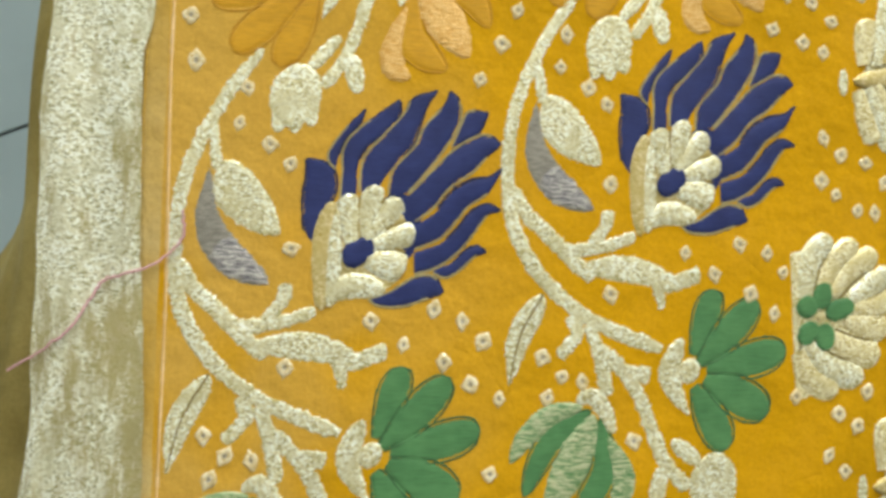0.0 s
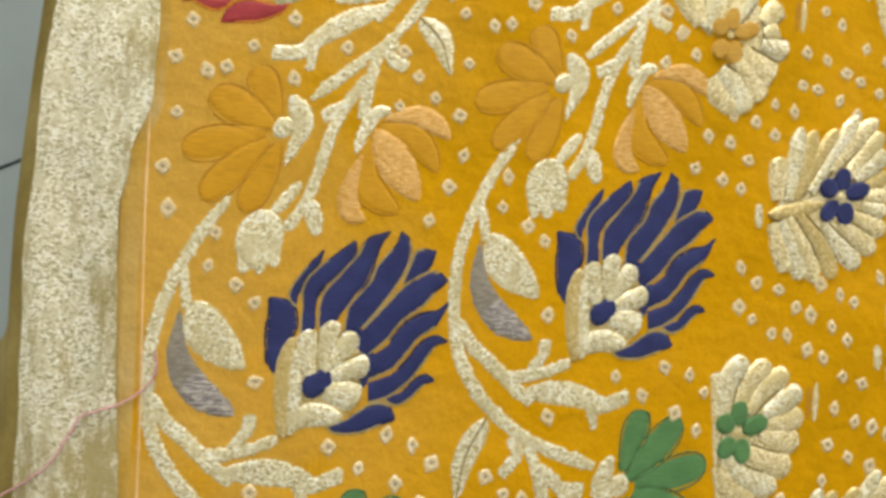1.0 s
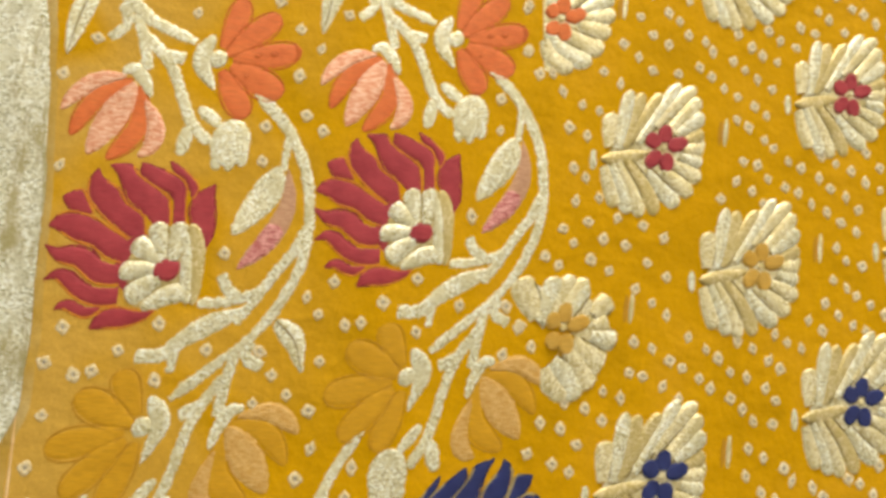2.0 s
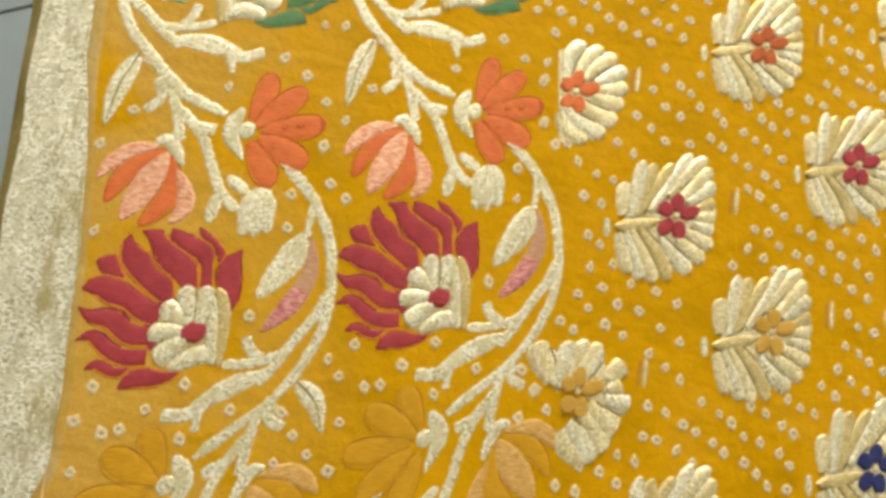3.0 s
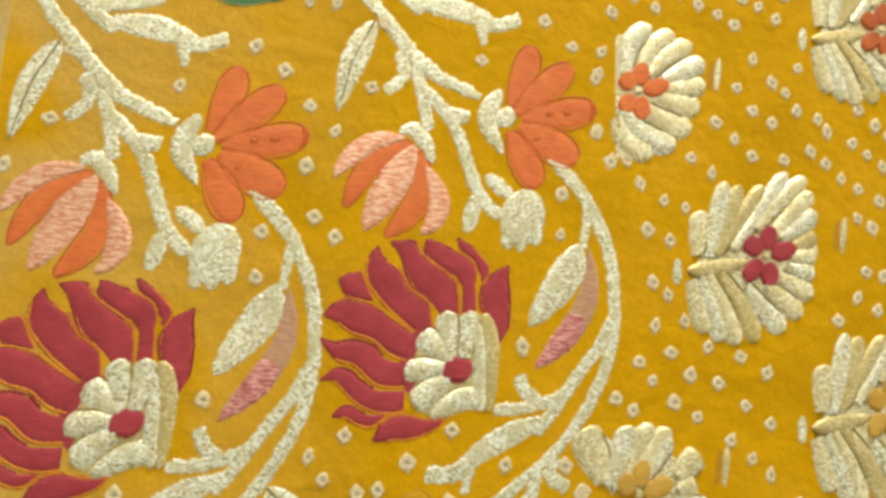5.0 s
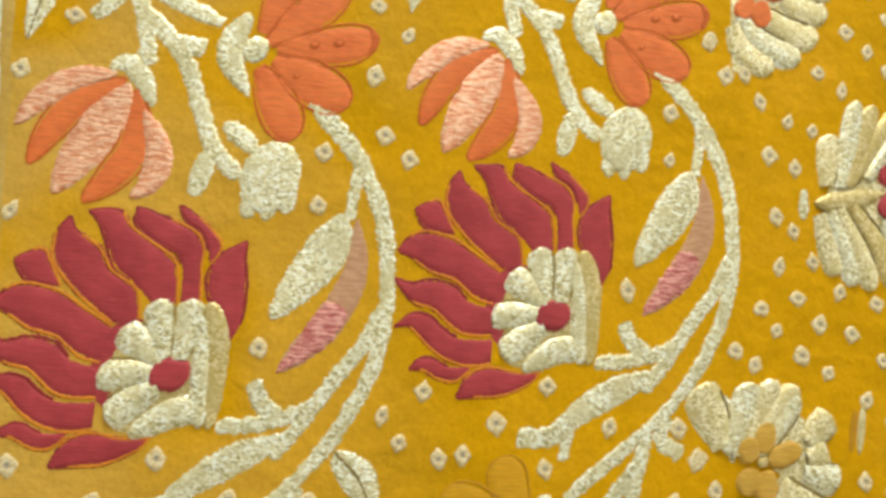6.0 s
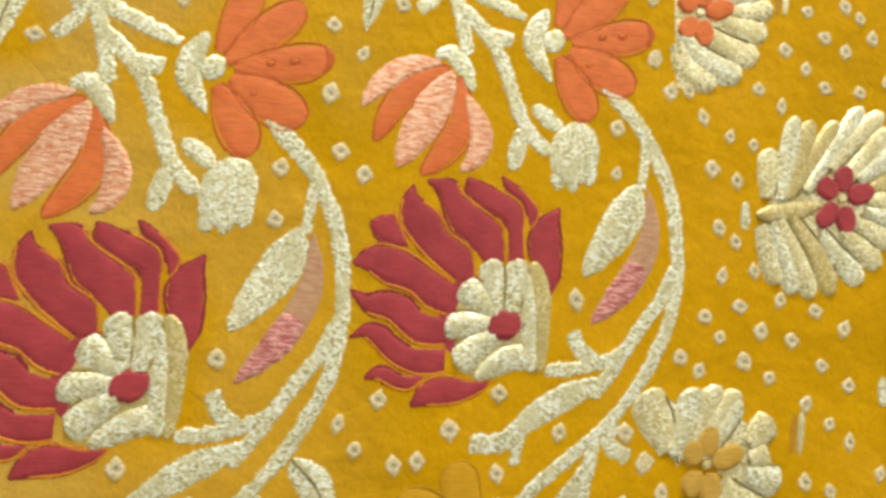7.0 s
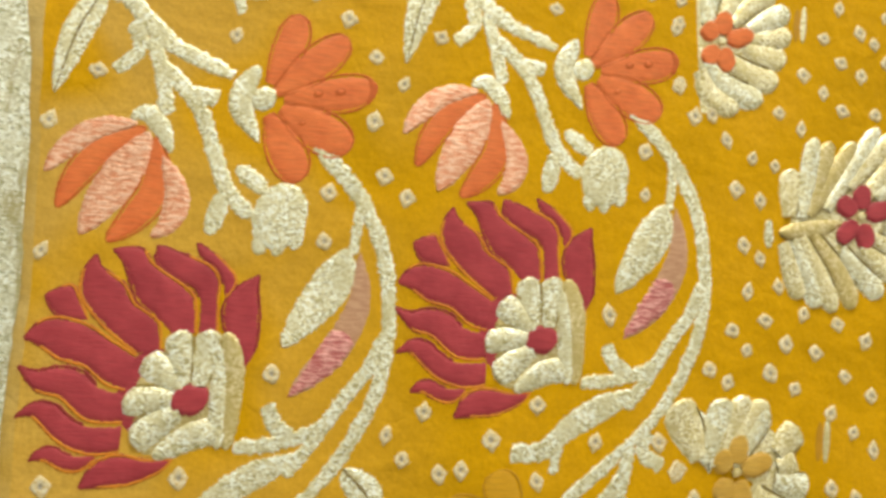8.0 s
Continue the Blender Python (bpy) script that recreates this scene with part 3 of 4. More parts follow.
def lotus_row(u0, v0, mirror, colour, rim, line, leaf, leaf_dull, daisy, daisy_rim, tulip, drop, words):
    """One repeat: a lotus with its leaf and stems, and the daisy, tulip and bud that hang below it."""
    def place(u, v):
        return u0 + (-u if mirror else u), v0 + v

    def place_low(u, v):
        k = max(0.0, min(1.0, (-v - 28) / 16))
        return u0 + (-u if mirror else u), v0 + v + drop * k

    for row in STEMS:
        p, wd = pairs(row)
        stitched("stem", saree, M["zari"], p, wd, "stem", 0.55, place_low, ragged=0.38, ribs=0.26, edge=5)
    for row in SPRIGS:
        p, wd = pairs(row)
        stitched("sprig", saree, M["zari"], p, wd, "stem", 0.5, place_low, ragged=0.38, ribs=0.24, edge=5)
    flower = empty("lotus_flower", "", "", saree)
    flower["label"] = words + " lotus with a cream scalloped heart"
    cords = []
    for n, (left, right) in enumerate(INNER_PETALS + OUTER_PETALS):
        lv, lf = upright(*blade(left, right, 0.28, place))
        mesh_part("petal", lv, lf, colour, flower)
        if n:
            a, b = smooth_line(left, 20), smooth_line(right, 20)
            side = b if n < 6 else a
            cords.append(pad([tuple(p) for p in side[:17:2]], 0.8, "band", 0.24, place, ragged=0.1, lift=0.14))
            if n in (4, 6, 10):
                cords.append(pad([tuple(p) for p in (a if n == 4 else b)[:17:2]], 0.8, "band", 0.24, place, ragged=0.1, lift=0.14))
    # Edge shade of the lotus petals, laid on as darker strips.
    rims = []
    for left, right in INNER_PETALS + OUTER_PETALS:
        for edge_line in (left, right):
            rims.append(pad([tuple(p) for p in smooth_line(edge_line, 18)[4:]], 0.95, "band", 0.12, place, ragged=0.18, lift=0.12))
    joined("edging", flower, rim, rims, "darker petal edges with painted-in shade")
    joined("outline", flower, line, cords, "fine couched outline between the petals")
    stitched("petal_ground", flower, colour, [(2, 3.2), (18.4, 3.2)], 27, "oval", 0.3, place, ragged=0.1, edge=6)
    joined("heart_ground", flower, M["zari_dull"], [pad([(-13, 2), (14, 2)], 28, "drop", 0.6, place, ragged=0.1, edge=6), pad([(-14, -9), (12, -10)], 12, "drop", 0.5, place, ragged=0.1, edge=6)])
    p, wd = pairs(HEART_SIDE)
    stitched("lobe", flower, M["zari_dull"], p, wd, "drop", 1.8, place, "duller side fold of the heart", ragged=0.2, ribs=0.1)
    for row in LOTUS_BANDS:
        p, wd = pairs(row)
        stitched("lobe", flower, M["zari"], p, wd, "drop", 1.9, place, ragged=0.26, lift=0.08, ribs=0.2, edge=2.4)
    # Thin dark strips put the valley shade between lobes into colour.
    seams = []
    for row in LOTUS_LOBES:
        p, wd = pairs(row)
        stitched("lobe", flower, M["zari"], p, wd * 1.06, "rib", 2.5, place, ragged=0.2, lift=0.1, ribs=0.16, edge=2.2)
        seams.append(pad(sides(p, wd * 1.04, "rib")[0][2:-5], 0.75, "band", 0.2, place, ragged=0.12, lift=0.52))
    joined("seam", flower, M["seam_shade"], seams, "painted shade in the seams between the lobes")
    stitched("eye", flower, colour, [(4.2, 0.4), (-5.3, -2.6)], 9.0, "eye", 0.3, place, lift=0.95, ragged=0.2)
    spray = empty("two_tone_leaf", "", "", saree)
    p, wd = pairs(LEAF_TONED)
    stitched("leaf_half", spray, leaf_dull, p, wd, "leaf", 0.55, place, "duller half in coloured metal thread", ragged=0.25)
    p, wd = pairs(LEAF_STRIPED)
    stitched("leaf_tip", spray, leaf, p, wd, "tongue", 0.5, place, "tip with loose strands of metal thread", ragged=0.5, lift=0.16, ribs=0.2)
    p, wd = pairs(LEAF_PALE)
    stitched("leaf_half", spray, M["zari"], p, wd, "lens", 0.6, place, "pale gold half", ragged=0.36, ribs=0.25, lift=0.1, edge=4)
    curl = empty("curled_leaf", "", "", saree)
    for row, shape in ((CURL_LEAF, "lens"), (CURL_TIP, "band"), (CURL_BARB, "taper")):
        p, wd = pairs(row)
        stitched("blade", curl, M["zari"], p, wd, shape, 0.55, place, ragged=0.36, ribs=0.25, edge=4)
    for row in LEAFLETS:
        p, wd = pairs(row)
        stitched("leaflet", saree, M["zari"], p, wd, "drop", 0.55, place_low, ragged=0.32, ribs=0.2, edge=4)
    p, wd = pairs(SMALL_LEAF)
    stitched("small_leaf", saree, M["zari"], p, wd, "leaf", 0.75, place_low, "pale gold leaf with a dark midrib", ragged=0.3, ribs=0.15)
    stitched("midrib", saree, M["crease"], p, 1.1, "taper", 0.2, place_low, "dark stitched midrib of a small leaf", ragged=0.2, lift=0.3)
    p, wd = pairs(BUD)
    bud = empty("bud", "", "", saree)
    stitched("bud_body", bud, M["zari"], p, wd * 1.06, "oval", 1.0, place_low, ragged=0.34, ribs=0.25, edge=3.5)
    for k in (-1, 0, 1):
        stitched("bud_lobe", bud, M["zari"], [(10.8 + k * 4.6, -100), (10.6 + k * 5.0, -109.6 + abs(k) * 1.3)], 5.4, "drop", 0.65, place_low, ragged=0.3)
    bloom = empty("daisy_flower", "", "", saree)
    for n, row in enumerate(DAISY_PETALS):
        p, wd = pairs(row)
        stitched("petal", bloom, daisy, p, wd, "petal", 0.62, place_low, ragged=0.16, lift=0.03 * (n % 2), edge=5)
    if daisy is M["orange"]:
        for u, v, wd in ((19.6, -62.6, 3.0), (26.2, -62.8, 3.4), (15.4, -71.0, 2.4)):
            stitched("dimple", bloom, daisy_rim, [(u - wd / 2, v), (u + wd / 2, v)], wd, "drop", 0.3, place_low, "small darker tied dimple", lift=0.2)
            stitched("dimple_top", bloom, daisy, [(u - wd / 4, v), (u + wd / 4, v)], wd * 0.55, "drop", 0.4, place_low, lift=0.3)
        stitched("petal_tip", bloom, daisy_rim, [(34.4, -59.0), (36.2, -63.1), (34.4, -67.2)], 2.8, "lens", 0.3, place_low, "darker tip of the middle petal", lift=0.2)
    # Contact shade round the daisy petals, drawn in darker floss.
    lines = [pad(side, 0.75, "band", 0.2, place_low, ragged=0.14, lift=0.14) for row in DAISY_PETALS for side in sides(*pairs(row), "petal")]
    joined("edging", bloom, daisy_rim, lines, "darker petal edges with painted-in shade")
    for row in CALYX:
        p, wd = pairs(row)
        stitched("calyx", bloom, M["zari"], p, wd, "leaf" if row is CALYX[0] else "drop", 0.75, place_low, ragged=0.32, lift=0.15, ribs=0.25)
    cup = empty("tulip_flower", "", "", saree)
    for row in TULIP_PLAIN:
        p, wd = pairs(row)
        stitched("petal", cup, daisy, p, wd, "lens", 0.55, place_low, ragged=0.15, edge=4)
    for row in TULIP_TONED:
        p, wd = pairs(row)
        stitched("petal", cup, tulip, p, wd, "lens", 0.75, place_low, "petal crossed with metal thread", ragged=0.22, lift=0.1, edge=3.5)
    # The plain tulip petals get their edge shade as colour too.
    lines = [pad(side, 0.75, "band", 0.2, place_low, ragged=0.14, lift=0.12) for row in TULIP_PLAIN for side in sides(*pairs(row), "lens")]
    joined("edging", cup, daisy_rim, lines, "darker petal edges with painted-in shade")
    p, wd = pairs(TULIP_CAP)
    stitched("cap", cup, M["zari"], p, wd, "drop", 0.85, place_low, ragged=0.25, ribs=0.2)


for col in (0, 1):
    u = col * PITCH
    lotus_row(10.4 + u, 148.5 - 1.5 * col, False, M["green"], M["rim_green"], M["line_green"], M["shot_green"], M["dull_green"], M["orange"], M["rim_orange"], M["shot_orange"], -4.5, "green")
    lotus_row(0.0 + u, -1.0 * col, True, M["red"], M["rim_red"], M["line_red"], M["shot_pink"], M["dull_pink"], M["ochre"], M["rim_ochre"], M["shot_ochre"], 4.5, "red")
    lotus_row(9.6 + u, -143.0 + 2.0 * col, False, M["blue"], M["rim_blue"], M["line_blue"], M["shot_grey"], M["dull_grey"], M["green"], M["rim_green"], M["shot_green"], 2.0, "navy blue")

# ---- the field of scattered fan flowers ----
FAN = [(-26.3, 3.7, -24.9, 19.5, 7.5), (-22.0, 2.6, -19.0, 13.1, -15.3, 28.9, 6.6), (-19.3, 2.8, -14.0, 14.3, -9.7, 26.9, 6.6),
       (-18.2, 3.7, -8.4, 15.4, 0.4, 25.4, 6.2), (-12.7, 4.0, -1.1, 16.6, 9.6, 29.2, 6.6), (-3.6, 10.1, 5.2, 18.0, 17.6, 26.1, 7.0),
       (1.9, 5.7, 19.6, 20.5, 7.5), (6.1, 5.2, 21.0, 12.8, 7.5), (9.6, 1.6, 20.6, 4.4, 6.2), (9.5, -2.0, 19.1, -2.8, 6.2), (8.2, -5.0, 18.8, -9.6, 6.2),
       (4.2, -7.6, 17.9, -16.7, 6.6), (-0.9, -10.0, 13.1, -23.0, 7.0), (-8.1, -9.5, -1.3, -19.1, 6.2, -26.8, 7.0),
       (-18.0, -3.4, -8.8, -17.6, -4.9, -29.2, 6.6), (-22.6, -3.6, -16.6, -16.5, -12.0, -29.1, 6.6), (-25.6, -4.0, -20.6, -17.0, -17.9, -26.8, 6.6),
       (-29.0, -4.2, -26.4, -14.9, -23.7, -22.9, 6.6), (-30.7, -0.6, -20.5, -1.7, -6.5, -1.1, 6.4)]
DULL = (2, 3, 8, 14, 18)
HALF_FAN = [(-11.2, 6.7, -19.1, 23.9, 10.1), (-10.0, 4.6, -5.7, 13.1, -2.3, 22.0, 8.8), (-6.7, 2.9, -2.4, 11.4, 5.4, 21.2, 7.9),
            (-2.5, 3.7, 4.0, 11.5, 11.8, 18.5, 7.5), (2.6, 4.7, 11.7, 16.1, 6.6), (14.1, 2.7, 22.0, 8.9, 8.8), (14.0, -1.5, 20.5, -0.8, 7.5),
            (12.7, -5.3, 24.2, -9.7, 7.9), (5.0, -7.3, 13.7, -15.9, 17.5, -18.9, 11.0), (2.4, -9.2, 8.6, -19.5, 11.0, -26.8, 8.8),
            (-5.1, -12.4, 1.1, -19.9, 6.4, -29.5, 10.1), (-7.4, -14.2, -5.9, -20.2, 1.0, -28.2, 7.9)]
CUT_FAN = [(-8.0, -9.0, -4.5, -17.6, 5.0, -24.8, 7.6), (-6.0, -6.4, 2.0, -16.2, 14.2, -22.6, 8.0), (2.6, -6.6, 11.7, -13.2, 20.4, -16.8, 8.2), (8.6, -3.0, 16.0, -6.2, 24.0, -9.4, 7.8),
           (-4.8, 6.8, -2.2, 18.6, 5.4, 24.2, 8.0), (1.0, 7.0, 6.6, 16.4, 14.6, 20.6, 7.6), (4.4, 5.4, 12.6, 12.8, 21.6, 15.6, 7.6), (10.4, 3.0, 18.0, 6.0, 26.4, 8.4, 7.6), (10.6, -0.2, 18.0, -0.6, 26.6, -0.6, 7.4)]
EYE = [(0.8, 2.2, 1.5, 10.4, 8.2), (1.8, 0.6, 12.0, 1.0, 7.8), (0.4, -2.4, 2.0, -10.8, 8.2), (-2.0, -1.4, -8.6, -7.2, 7.8), (-1.8, 1.4, -8.2, 6.8, 7.8)]
buttis = []


def fan_flower(u0, v0, colour, words, cut=None, half=False):
    """A fan-shaped flower of ribbed gold lobes with a five-petalled eye; cut: nothing left of that u."""
    def place(u, v):
        return u0 + u, v0 + v

    buttis.append((u0, v0))
    fan = empty("fan_flower", "", "", saree)
    fan["label"] = "pale gold fan flower with a " + words + " eye"
    k = -99 if cut is None else cut
    if cut is None:
        ground = [pad([(-27, -1.0), (21, -1.0)], 43, "lens", 0.6, place, ragged=0.3, edge=6)]
    else:
        ground = [pad([(k + 1, 22), (k + 1, -24)], 6, "band", 0.4, place), pad([(k, 0.0), (21, 0.0)], 44, "half", 0.7, place, ragged=0.3, edge=6)]
    if half:
        ground = [pad([(-3, 14.0), (6, 6.0), (14, -4.0), (8, -14.0), (3, -24.0)], 18, "slab", 0.5, place, ragged=0.3, edge=6)]
    joined("fan_ground", fan, M["zari_fan"], ground)
    # Dark lines beside the ribs paint the shade of the valleys.
    creases = []
    for n, row in enumerate(HALF_FAN if half else FAN if cut is None else CUT_FAN):
        p, wd = pairs(row)
        stitched("rib", fan, M["zari_dull"] if n in DULL and not half and cut is None else M["zari"] if n % 3 == 1 else M["zari_fan"], p, wd * 1.2, "lens" if n == 18 else "rib", 2.2 if n in DULL else 2.7, place, ragged=0.2, lift=0.06, ribs=0.1, edge=2.0)
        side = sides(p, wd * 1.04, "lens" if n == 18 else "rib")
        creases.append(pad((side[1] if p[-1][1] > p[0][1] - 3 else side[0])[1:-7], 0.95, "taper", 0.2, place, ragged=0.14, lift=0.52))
    joined("crease", fan, M["crease"], creases, "creases between the ribs, their shade painted dark")
    for row in EYE:
        p, wd = pairs(row)
        if p[-1][0] < k - 2:
            continue
        stitched("eye_petal", fan, colour, [(max(a, k + 1), b) for a, b in p], wd, "drop", 0.25, place, lift=1.04, ragged=0.22)
    stitched("eye_ring", fan, M["zari_dull"] if colour is M["amber"] else M["zari_fan"], [(-1.3, 0.0), (1.7, 0.0)], 2.8, "drop", 0.3, place, lift=0.96)
    stitched("loop_inside", fan, M["rim_ochre"], [(29.9, 9.2), (28.3, -2.6)], 3.2, "oval", 0.2, place, "brown inside of the loop")
    stitched("loop", fan, M["zari_fan"], [(32.6, 10.0), (30.8, -3.4)], 2.8, "oval", 0.9, place)
    if cut is None:
        stitched("spout", fan, M["zari"], [(-34.0, 3.8), (-34.4, -5.2)], 4.0, "drop", 0.8, place, ragged=0.2)


fan_flower(210.8, 18.9, M["red"], "dark red")
fan_flower(256.4, -41.5, M["amber"], "ochre")
fan_flower(204.7, -119.9, M["blue"], "navy blue")
fan_flower(264.1, 99.4, M["rust"], "rust orange")
fan_flower(310.0, 32.0, M["red"], "dark red")
fan_flower(303.2, -109.4, M["blue"], "navy blue")
fan_flower(250.8, -180.7, M["green"], "green")
fan_flower(162.6, 84.8, M["orange"], "orange", -7)
fan_flower(161.5, -51.8, M["amber"], "ochre", -7, True)
fan_flower(158.2, -194.4, M["green"], "green", -8)
fan_flower(214.0, 160.0, M["green"], "green")
fan_flower(319.0, 176.0, M["amber"], "ochre")
fan_flower(352.0, -44.0, M["amber"], "ochre")
fan_flower(300.0, -249.0, M["amber"], "ochre")
fan_flower(205.0, -250.0, M["amber"], "ochre")
fan_flower(352.0, -180.0, M["green"], "green")
fan_flower(360.0, 100.0, M["rust"], "rust orange")

# ---- tied knots (small cream rings) all over ----
ROW_RED = [(47, 71), (50.7, 54), (58, 46), (34.6, 50.8), (34.2, 36.5), (21.9, 1.5), (-0.3, -20.8), (54.8, -20.8), (65, -16.5), (59.6, -27.8), (70, -34.3), (85, -28.0),
           (17.5, -34), (-0.6, -41.6), (37.4, -38.7), (42.6, -48), (48.5, -56.4), (36.1, -57.3), (57, -64.2), (58.8, -78.1), (53, -88.2), (46.4, -98.4), (60.8, -46.5), (76.5, -34.3), (74.5, -88.6)]
ROW_BLUE = [(-26, -87), (-27, -99), (-18, -107), (-12, -114), (-11, -139), (13, -165), (41, -171), (23, -174), (35, -182), (47, -178), (43, -190), (52, -196), (-32, -199),
            (-34, -187), (-28, -194), (49, -217), (32, -166), (-12, -173), (-21, -197), (-5, -218)]
ROW_GREEN = [(-12, 154), (-26, 147), (44, 128), (53, 127), (67, 96), (38, 104), (28, 114), (47, 91), (56, 82), (5, 102), (70, 118)]
FIELD = [(149, 101), (148, 93), (147, 72), (152, 60), (158, 60), (163, 51), (172, 44), (180, 40), (166, 34), (174, 29), (168, 16), (173, 11), (168, 1), (179, 1), (162, -10), (174, -9),
         (167, -17), (181, -17), (154, -20), (160, -25), (175, -25), (183, -31), (191, -22), (188, -9), (200, -14), (195, -41), (201, -31), (210, -21), (210, -38), (203, -48), (210, -55),
         (143, -47), (183, 58), (191, 51), (193, 70), (200, 63), (207, 56), (208, 73), (216, 83), (209, 93), (202, 82), (216, 67), (222, 78), (220, 53), (227, 87)]
rnd = random.Random(11)
knots = []
for col in (-1, 0, 1):
    for rows in (ROW_RED, ROW_BLUE, ROW_GREEN):
        for u, v in rows:
            u += col * PITCH
            x, y = spot(u, v)
            if x > -0.0425 and u < 150 and all(math.hypot(u - a, v - b) > 5.5 for a, b in knots):
                knots.append((u, v))
knots += FIELD
near_fan = [(-12, 0, 25), (8, 0, 24), (-30, 0, 8), (29, 5, 5)]
ca, sa = math.cos(radians(-38)), math.sin(radians(-38))
for i in range(-90, 91):
    for j in range(-60, 61):
        a, b = i * 8.9 + rnd.uniform(-1.5, 1.5) + 4.0 * (j % 2), j * 11.4 + rnd.uniform(-1.4, 1.4)
        u, v = 300 + a * ca - b * sa, a * sa + b * ca
        if not (143 < u < 540 and -430 < v < 440):
            continue
        if u < 160 and not -260 < v < -150 and not 130 < v < 200 and not (u > 150 and (-115 < v < -80 or 105 < v < 200)):
            continue
        if u < 158 and abs(v + 205) < 60:
            continue
        if any(math.hypot(u - p - f, v - q - g) < r + 3.2 for p, q in buttis for f, g, r in near_fan):
            continue
        if u < 226 and -50 < v < 100:
            continue
        if all(abs(u - p) > 6 or abs(v - q) > 6 for p, q in FIELD):
            knots.append((u, v))


def knot_shape(side):
    """A puckered diamond ring, 4 mm across, with a pit in the middle."""
    verts, faces = [], []
    rings = ((1.06, -0.0002), (0.90, 0.0003), (0.56, 0.00052), (0.27, 0.00012))
    r0 = random.Random(side)
    wob = [1 + r0.uniform(-0.13, 0.13) for _ in range(12)]
    for k, z in rings:
        for i in range(12):
            a = i * math.tau / 12
            dia = 1 / (abs(math.cos(a)) ** 1.2 + abs(math.sin(a)) ** 1.2) ** (1 / 1.2)
            verts.append((0.0025 * k * dia * wob[i] * math.cos(a), 0.0028 * k * dia * wob[i] * math.sin(a), z))
    for r in range(3):
        for i in range(12):
            a, b = r * 12 + i, r * 12 + (i + 1) % 12
            faces.append((a, b, b + 12, a + 12))
    faces.append(tuple(range(36, 48)))
    me = bpy.data.meshes.new("knot")
    me.from_pydata(verts, [], faces)
    me.polygons.foreach_set("use_smooth", [True] * len(me.polygons))
    me.materials.append(M["knot"])
    me.materials.append(M["pit"])
    me.polygons[len(faces) - 1].material_index = 1
    return me, verts, faces


shapes = [knot_shape(s) for s in range(9)]
rest_v, rest_f = [], []
near = sorted(knots, key=lambda k: math.hypot(k[0] - 110, k[1] - 20))
for n, (u, v) in enumerate(near):
    x, y = spot(u + rnd.uniform(-0.4, 0.4), v + rnd.uniform(-0.4, 0.4))
    if not -0.043 < x < CX1 - 0.01 or not CY0 + 0.01 < y < CY1 - 0.01:
        continue
    me, kv, kf = shapes[rnd.randrange(9)]
    m = pose(x, y, rise(x, y), 0, 0, rnd.uniform(-24, 24) - 8) @ Matrix.Diagonal((rnd.uniform(0.74, 1.12), rnd.uniform(0.90, 1.25), rnd.uniform(0.8, 1.2), 1))
    if n < 290:
        ob = new("knot", me)
        ob.parent, ob.matrix_basis = saree, m
    else:
        rest_f += [tuple(i + len(rest_v) for i in q) for q in kf]
        rest_v += [tuple(m @ Vector(p)) for p in kv]
scatter = tagged(mesh_part("knot_scatter", rest_v, rest_f, M["knot"], saree), kind="stuff")
scatter.data.materials.append(M["pit"])
scatter.data.polygons.foreach_set("material_index", [int(len(f) == 12) for f in rest_f])

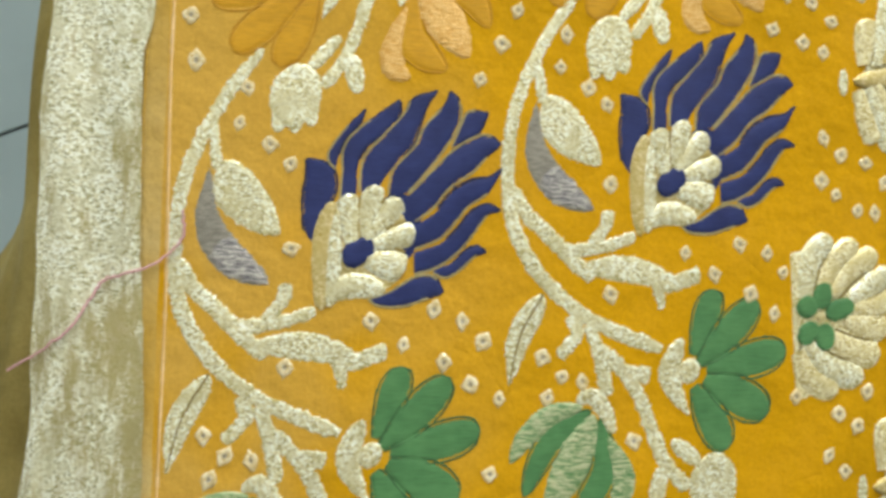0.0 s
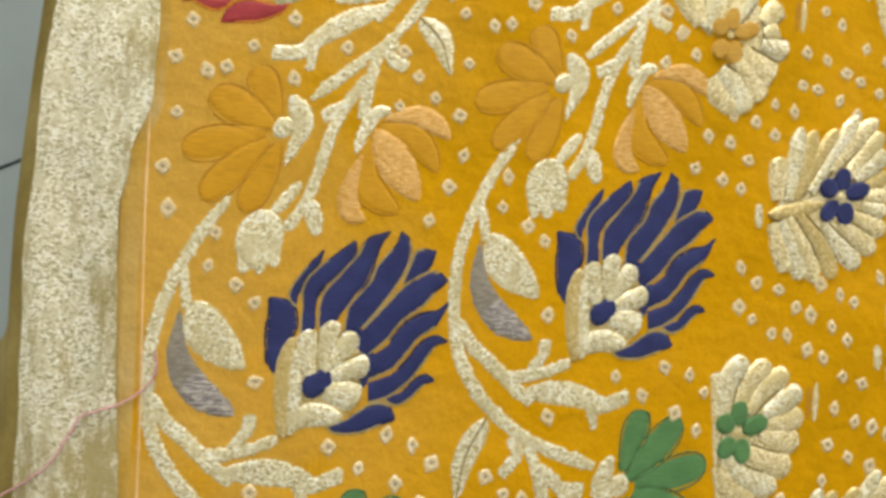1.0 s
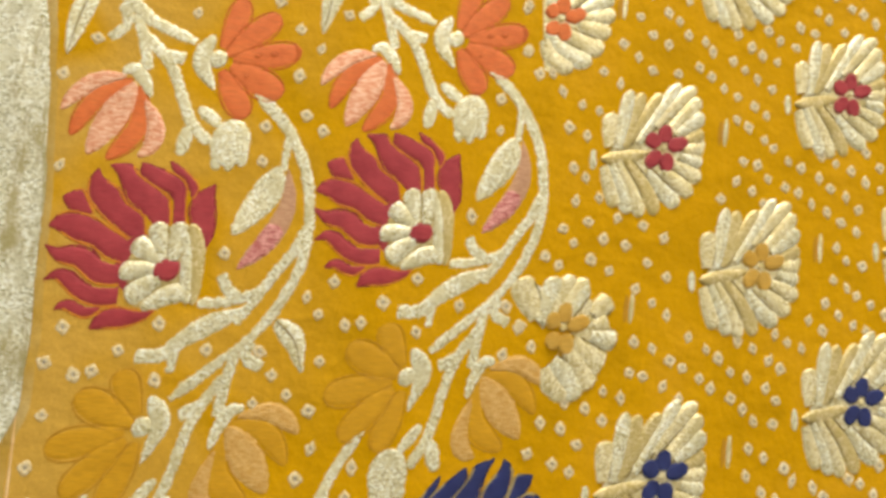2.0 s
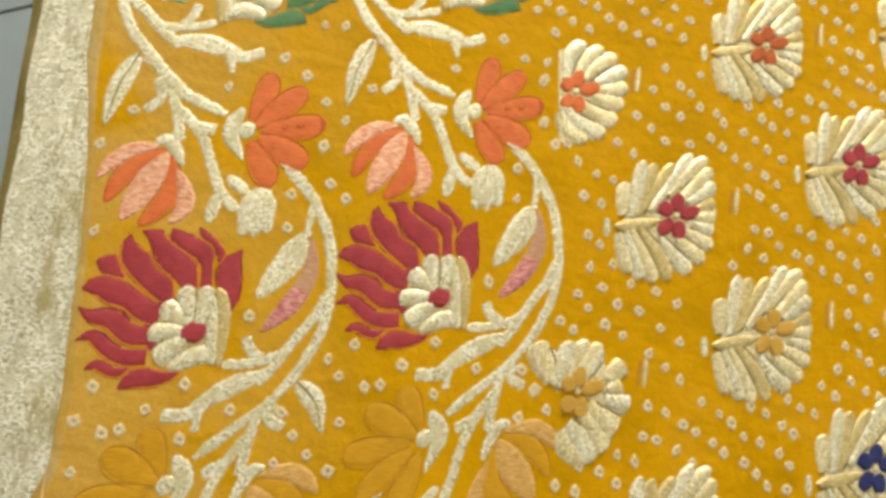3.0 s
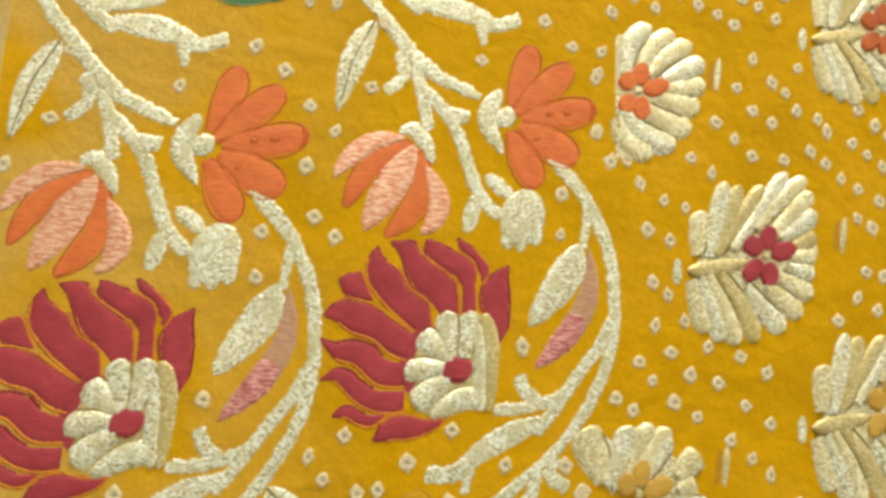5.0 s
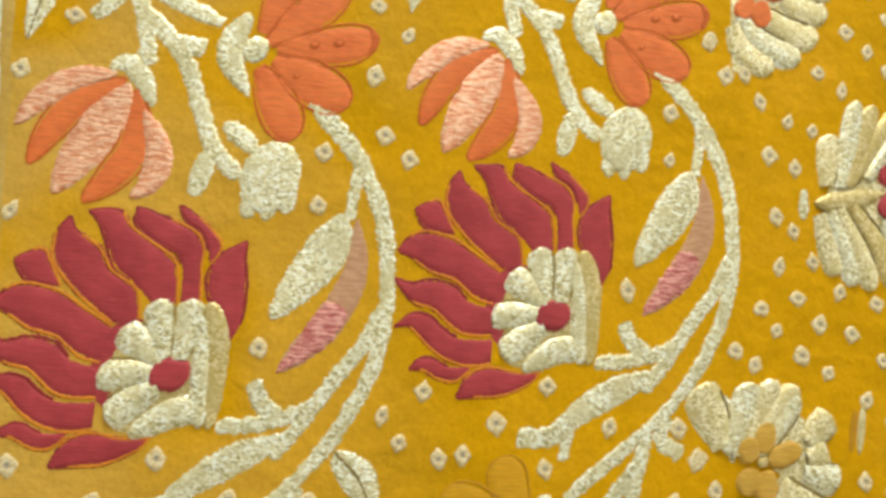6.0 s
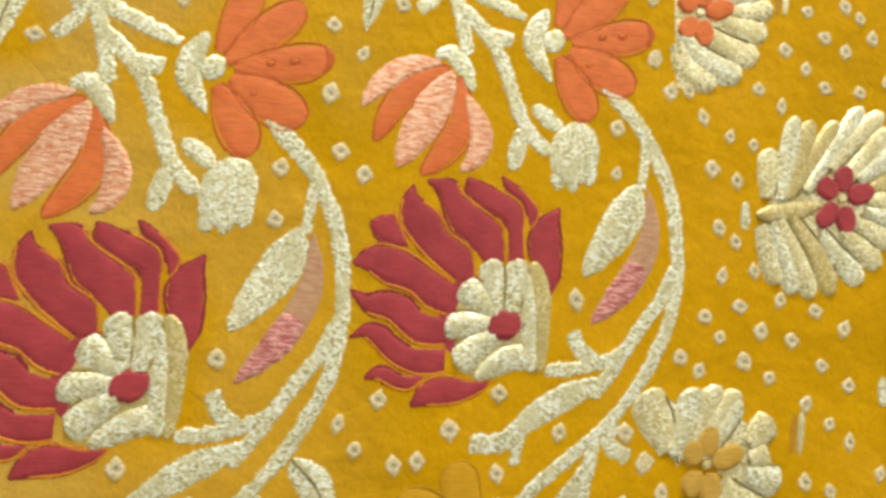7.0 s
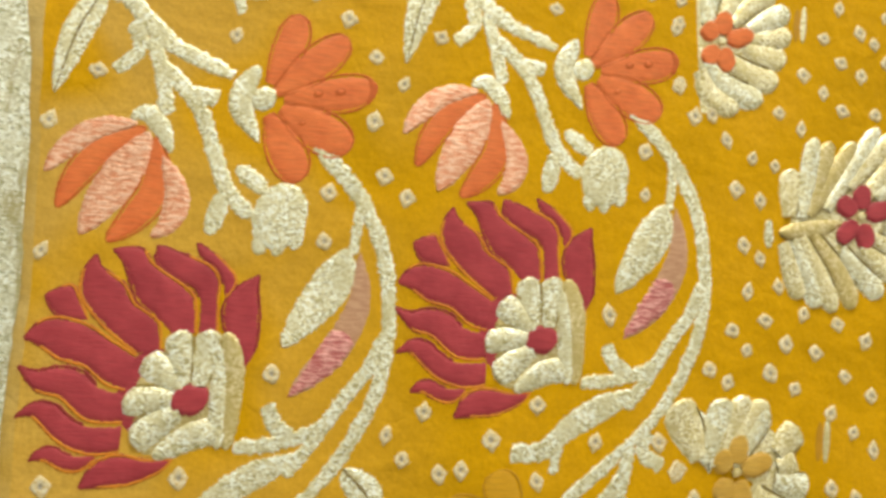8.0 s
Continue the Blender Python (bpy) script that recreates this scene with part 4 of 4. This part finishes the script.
# ---- a loose pink thread on the border ----
cu = bpy.data.curves.new("loose_thread", "CURVE")
cu.dimensions, cu.bevel_depth, cu.bevel_resolution = "3D", 0.00034, 2
sp = cu.splines.new("POLY")
way = smooth_line([(-0.0871, -0.177), (-0.0718, -0.1675), (-0.0649, -0.1567), (-0.0621, -0.152), (-0.057, -0.1503), (-0.0488, -0.1473), (-0.0428, -0.1421), (-0.0407, -0.1381), (-0.0413, -0.1317)], 90)
sp.points.add(len(way) - 1)
for i, (p, q) in enumerate(zip(sp.points, way)):
    z = rise(q.x, q.y) + 0.0011
    if q.x < -0.052:
        s = -0.052 - q.x
        z = border_profile(s, q.y)[2] + 0.0009
    p.co = (q.x + 0.0006 * noise.noise((i * 0.5, 0, 0)), q.y + 0.0006 * noise.noise((i * 0.5, 5, 0)), z, 1)
thread_curve = bpy.data.objects.new("thread_source", cu)
me = bpy.data.meshes.new_from_object(thread_curve)
me.materials.append(M["pink"])
tagged(new("loose_thread", me), "loose pale pink thread lying across the gold border", "thread")

# ---- floor tiles ----
TILE, ANGLE = 0.415, 24


def tile_shape():
    bm = bmesh.new()
    box(bm, -TILE / 2 + 0.0016, TILE / 2 - 0.0016, -TILE / 2 + 0.0016, TILE / 2 - 0.0016, -0.012, 0.0)
    bmesh.ops.bevel(bm, geom=[e for e in bm.edges if all(v.co.z > -0.001 for v in e.verts)], offset=0.0012, segments=2, affect="EDGES")
    return bm


bm = tile_shape()
tile_mesh = bpy.data.meshes.new("tile")
bm.to_mesh(tile_mesh)
bm.free()
tile_mesh.materials.append(M["tile"])
turn = pose(-0.245, 0.107, 0, 0, 0, ANGLE)
for i in range(-11, 12):
    for j in range(-11, 12):
        m = turn @ pose(i * TILE + 0.05, (j + 0.5) * TILE, 0)
        x, y = m.translation.xy
        if not (X0 - 0.29 < x < X1 + 0.29 and Y0 - 0.29 < y < Y1 + 0.29):
            continue
        me = tile_mesh
        if not (X0 + 0.29 < x < X1 - 0.29 and Y0 + 0.29 < y < Y1 - 0.29):
            bm = tile_shape()
            bm.transform(m)
            for co, no in (((X0, 0, 0), (-1, 0, 0)), ((X1, 0, 0), (1, 0, 0)), ((0, Y0, 0), (0, -1, 0)), ((0, Y1, 0), (0, 1, 0))):
                bmesh.ops.bisect_plane(bm, geom=bm.verts[:] + bm.edges[:] + bm.faces[:], plane_co=co, plane_no=no, clear_outer=True)
            if not bm.faces:
                bm.free()
                continue
            bm.transform(m.inverted())
            me = bpy.data.meshes.new("tile")
            bm.to_mesh(me)
            bm.free()
            me.materials.append(M["tile"])
        ob = new("tile", me)
        ob.parent, ob.matrix_basis = floor, m
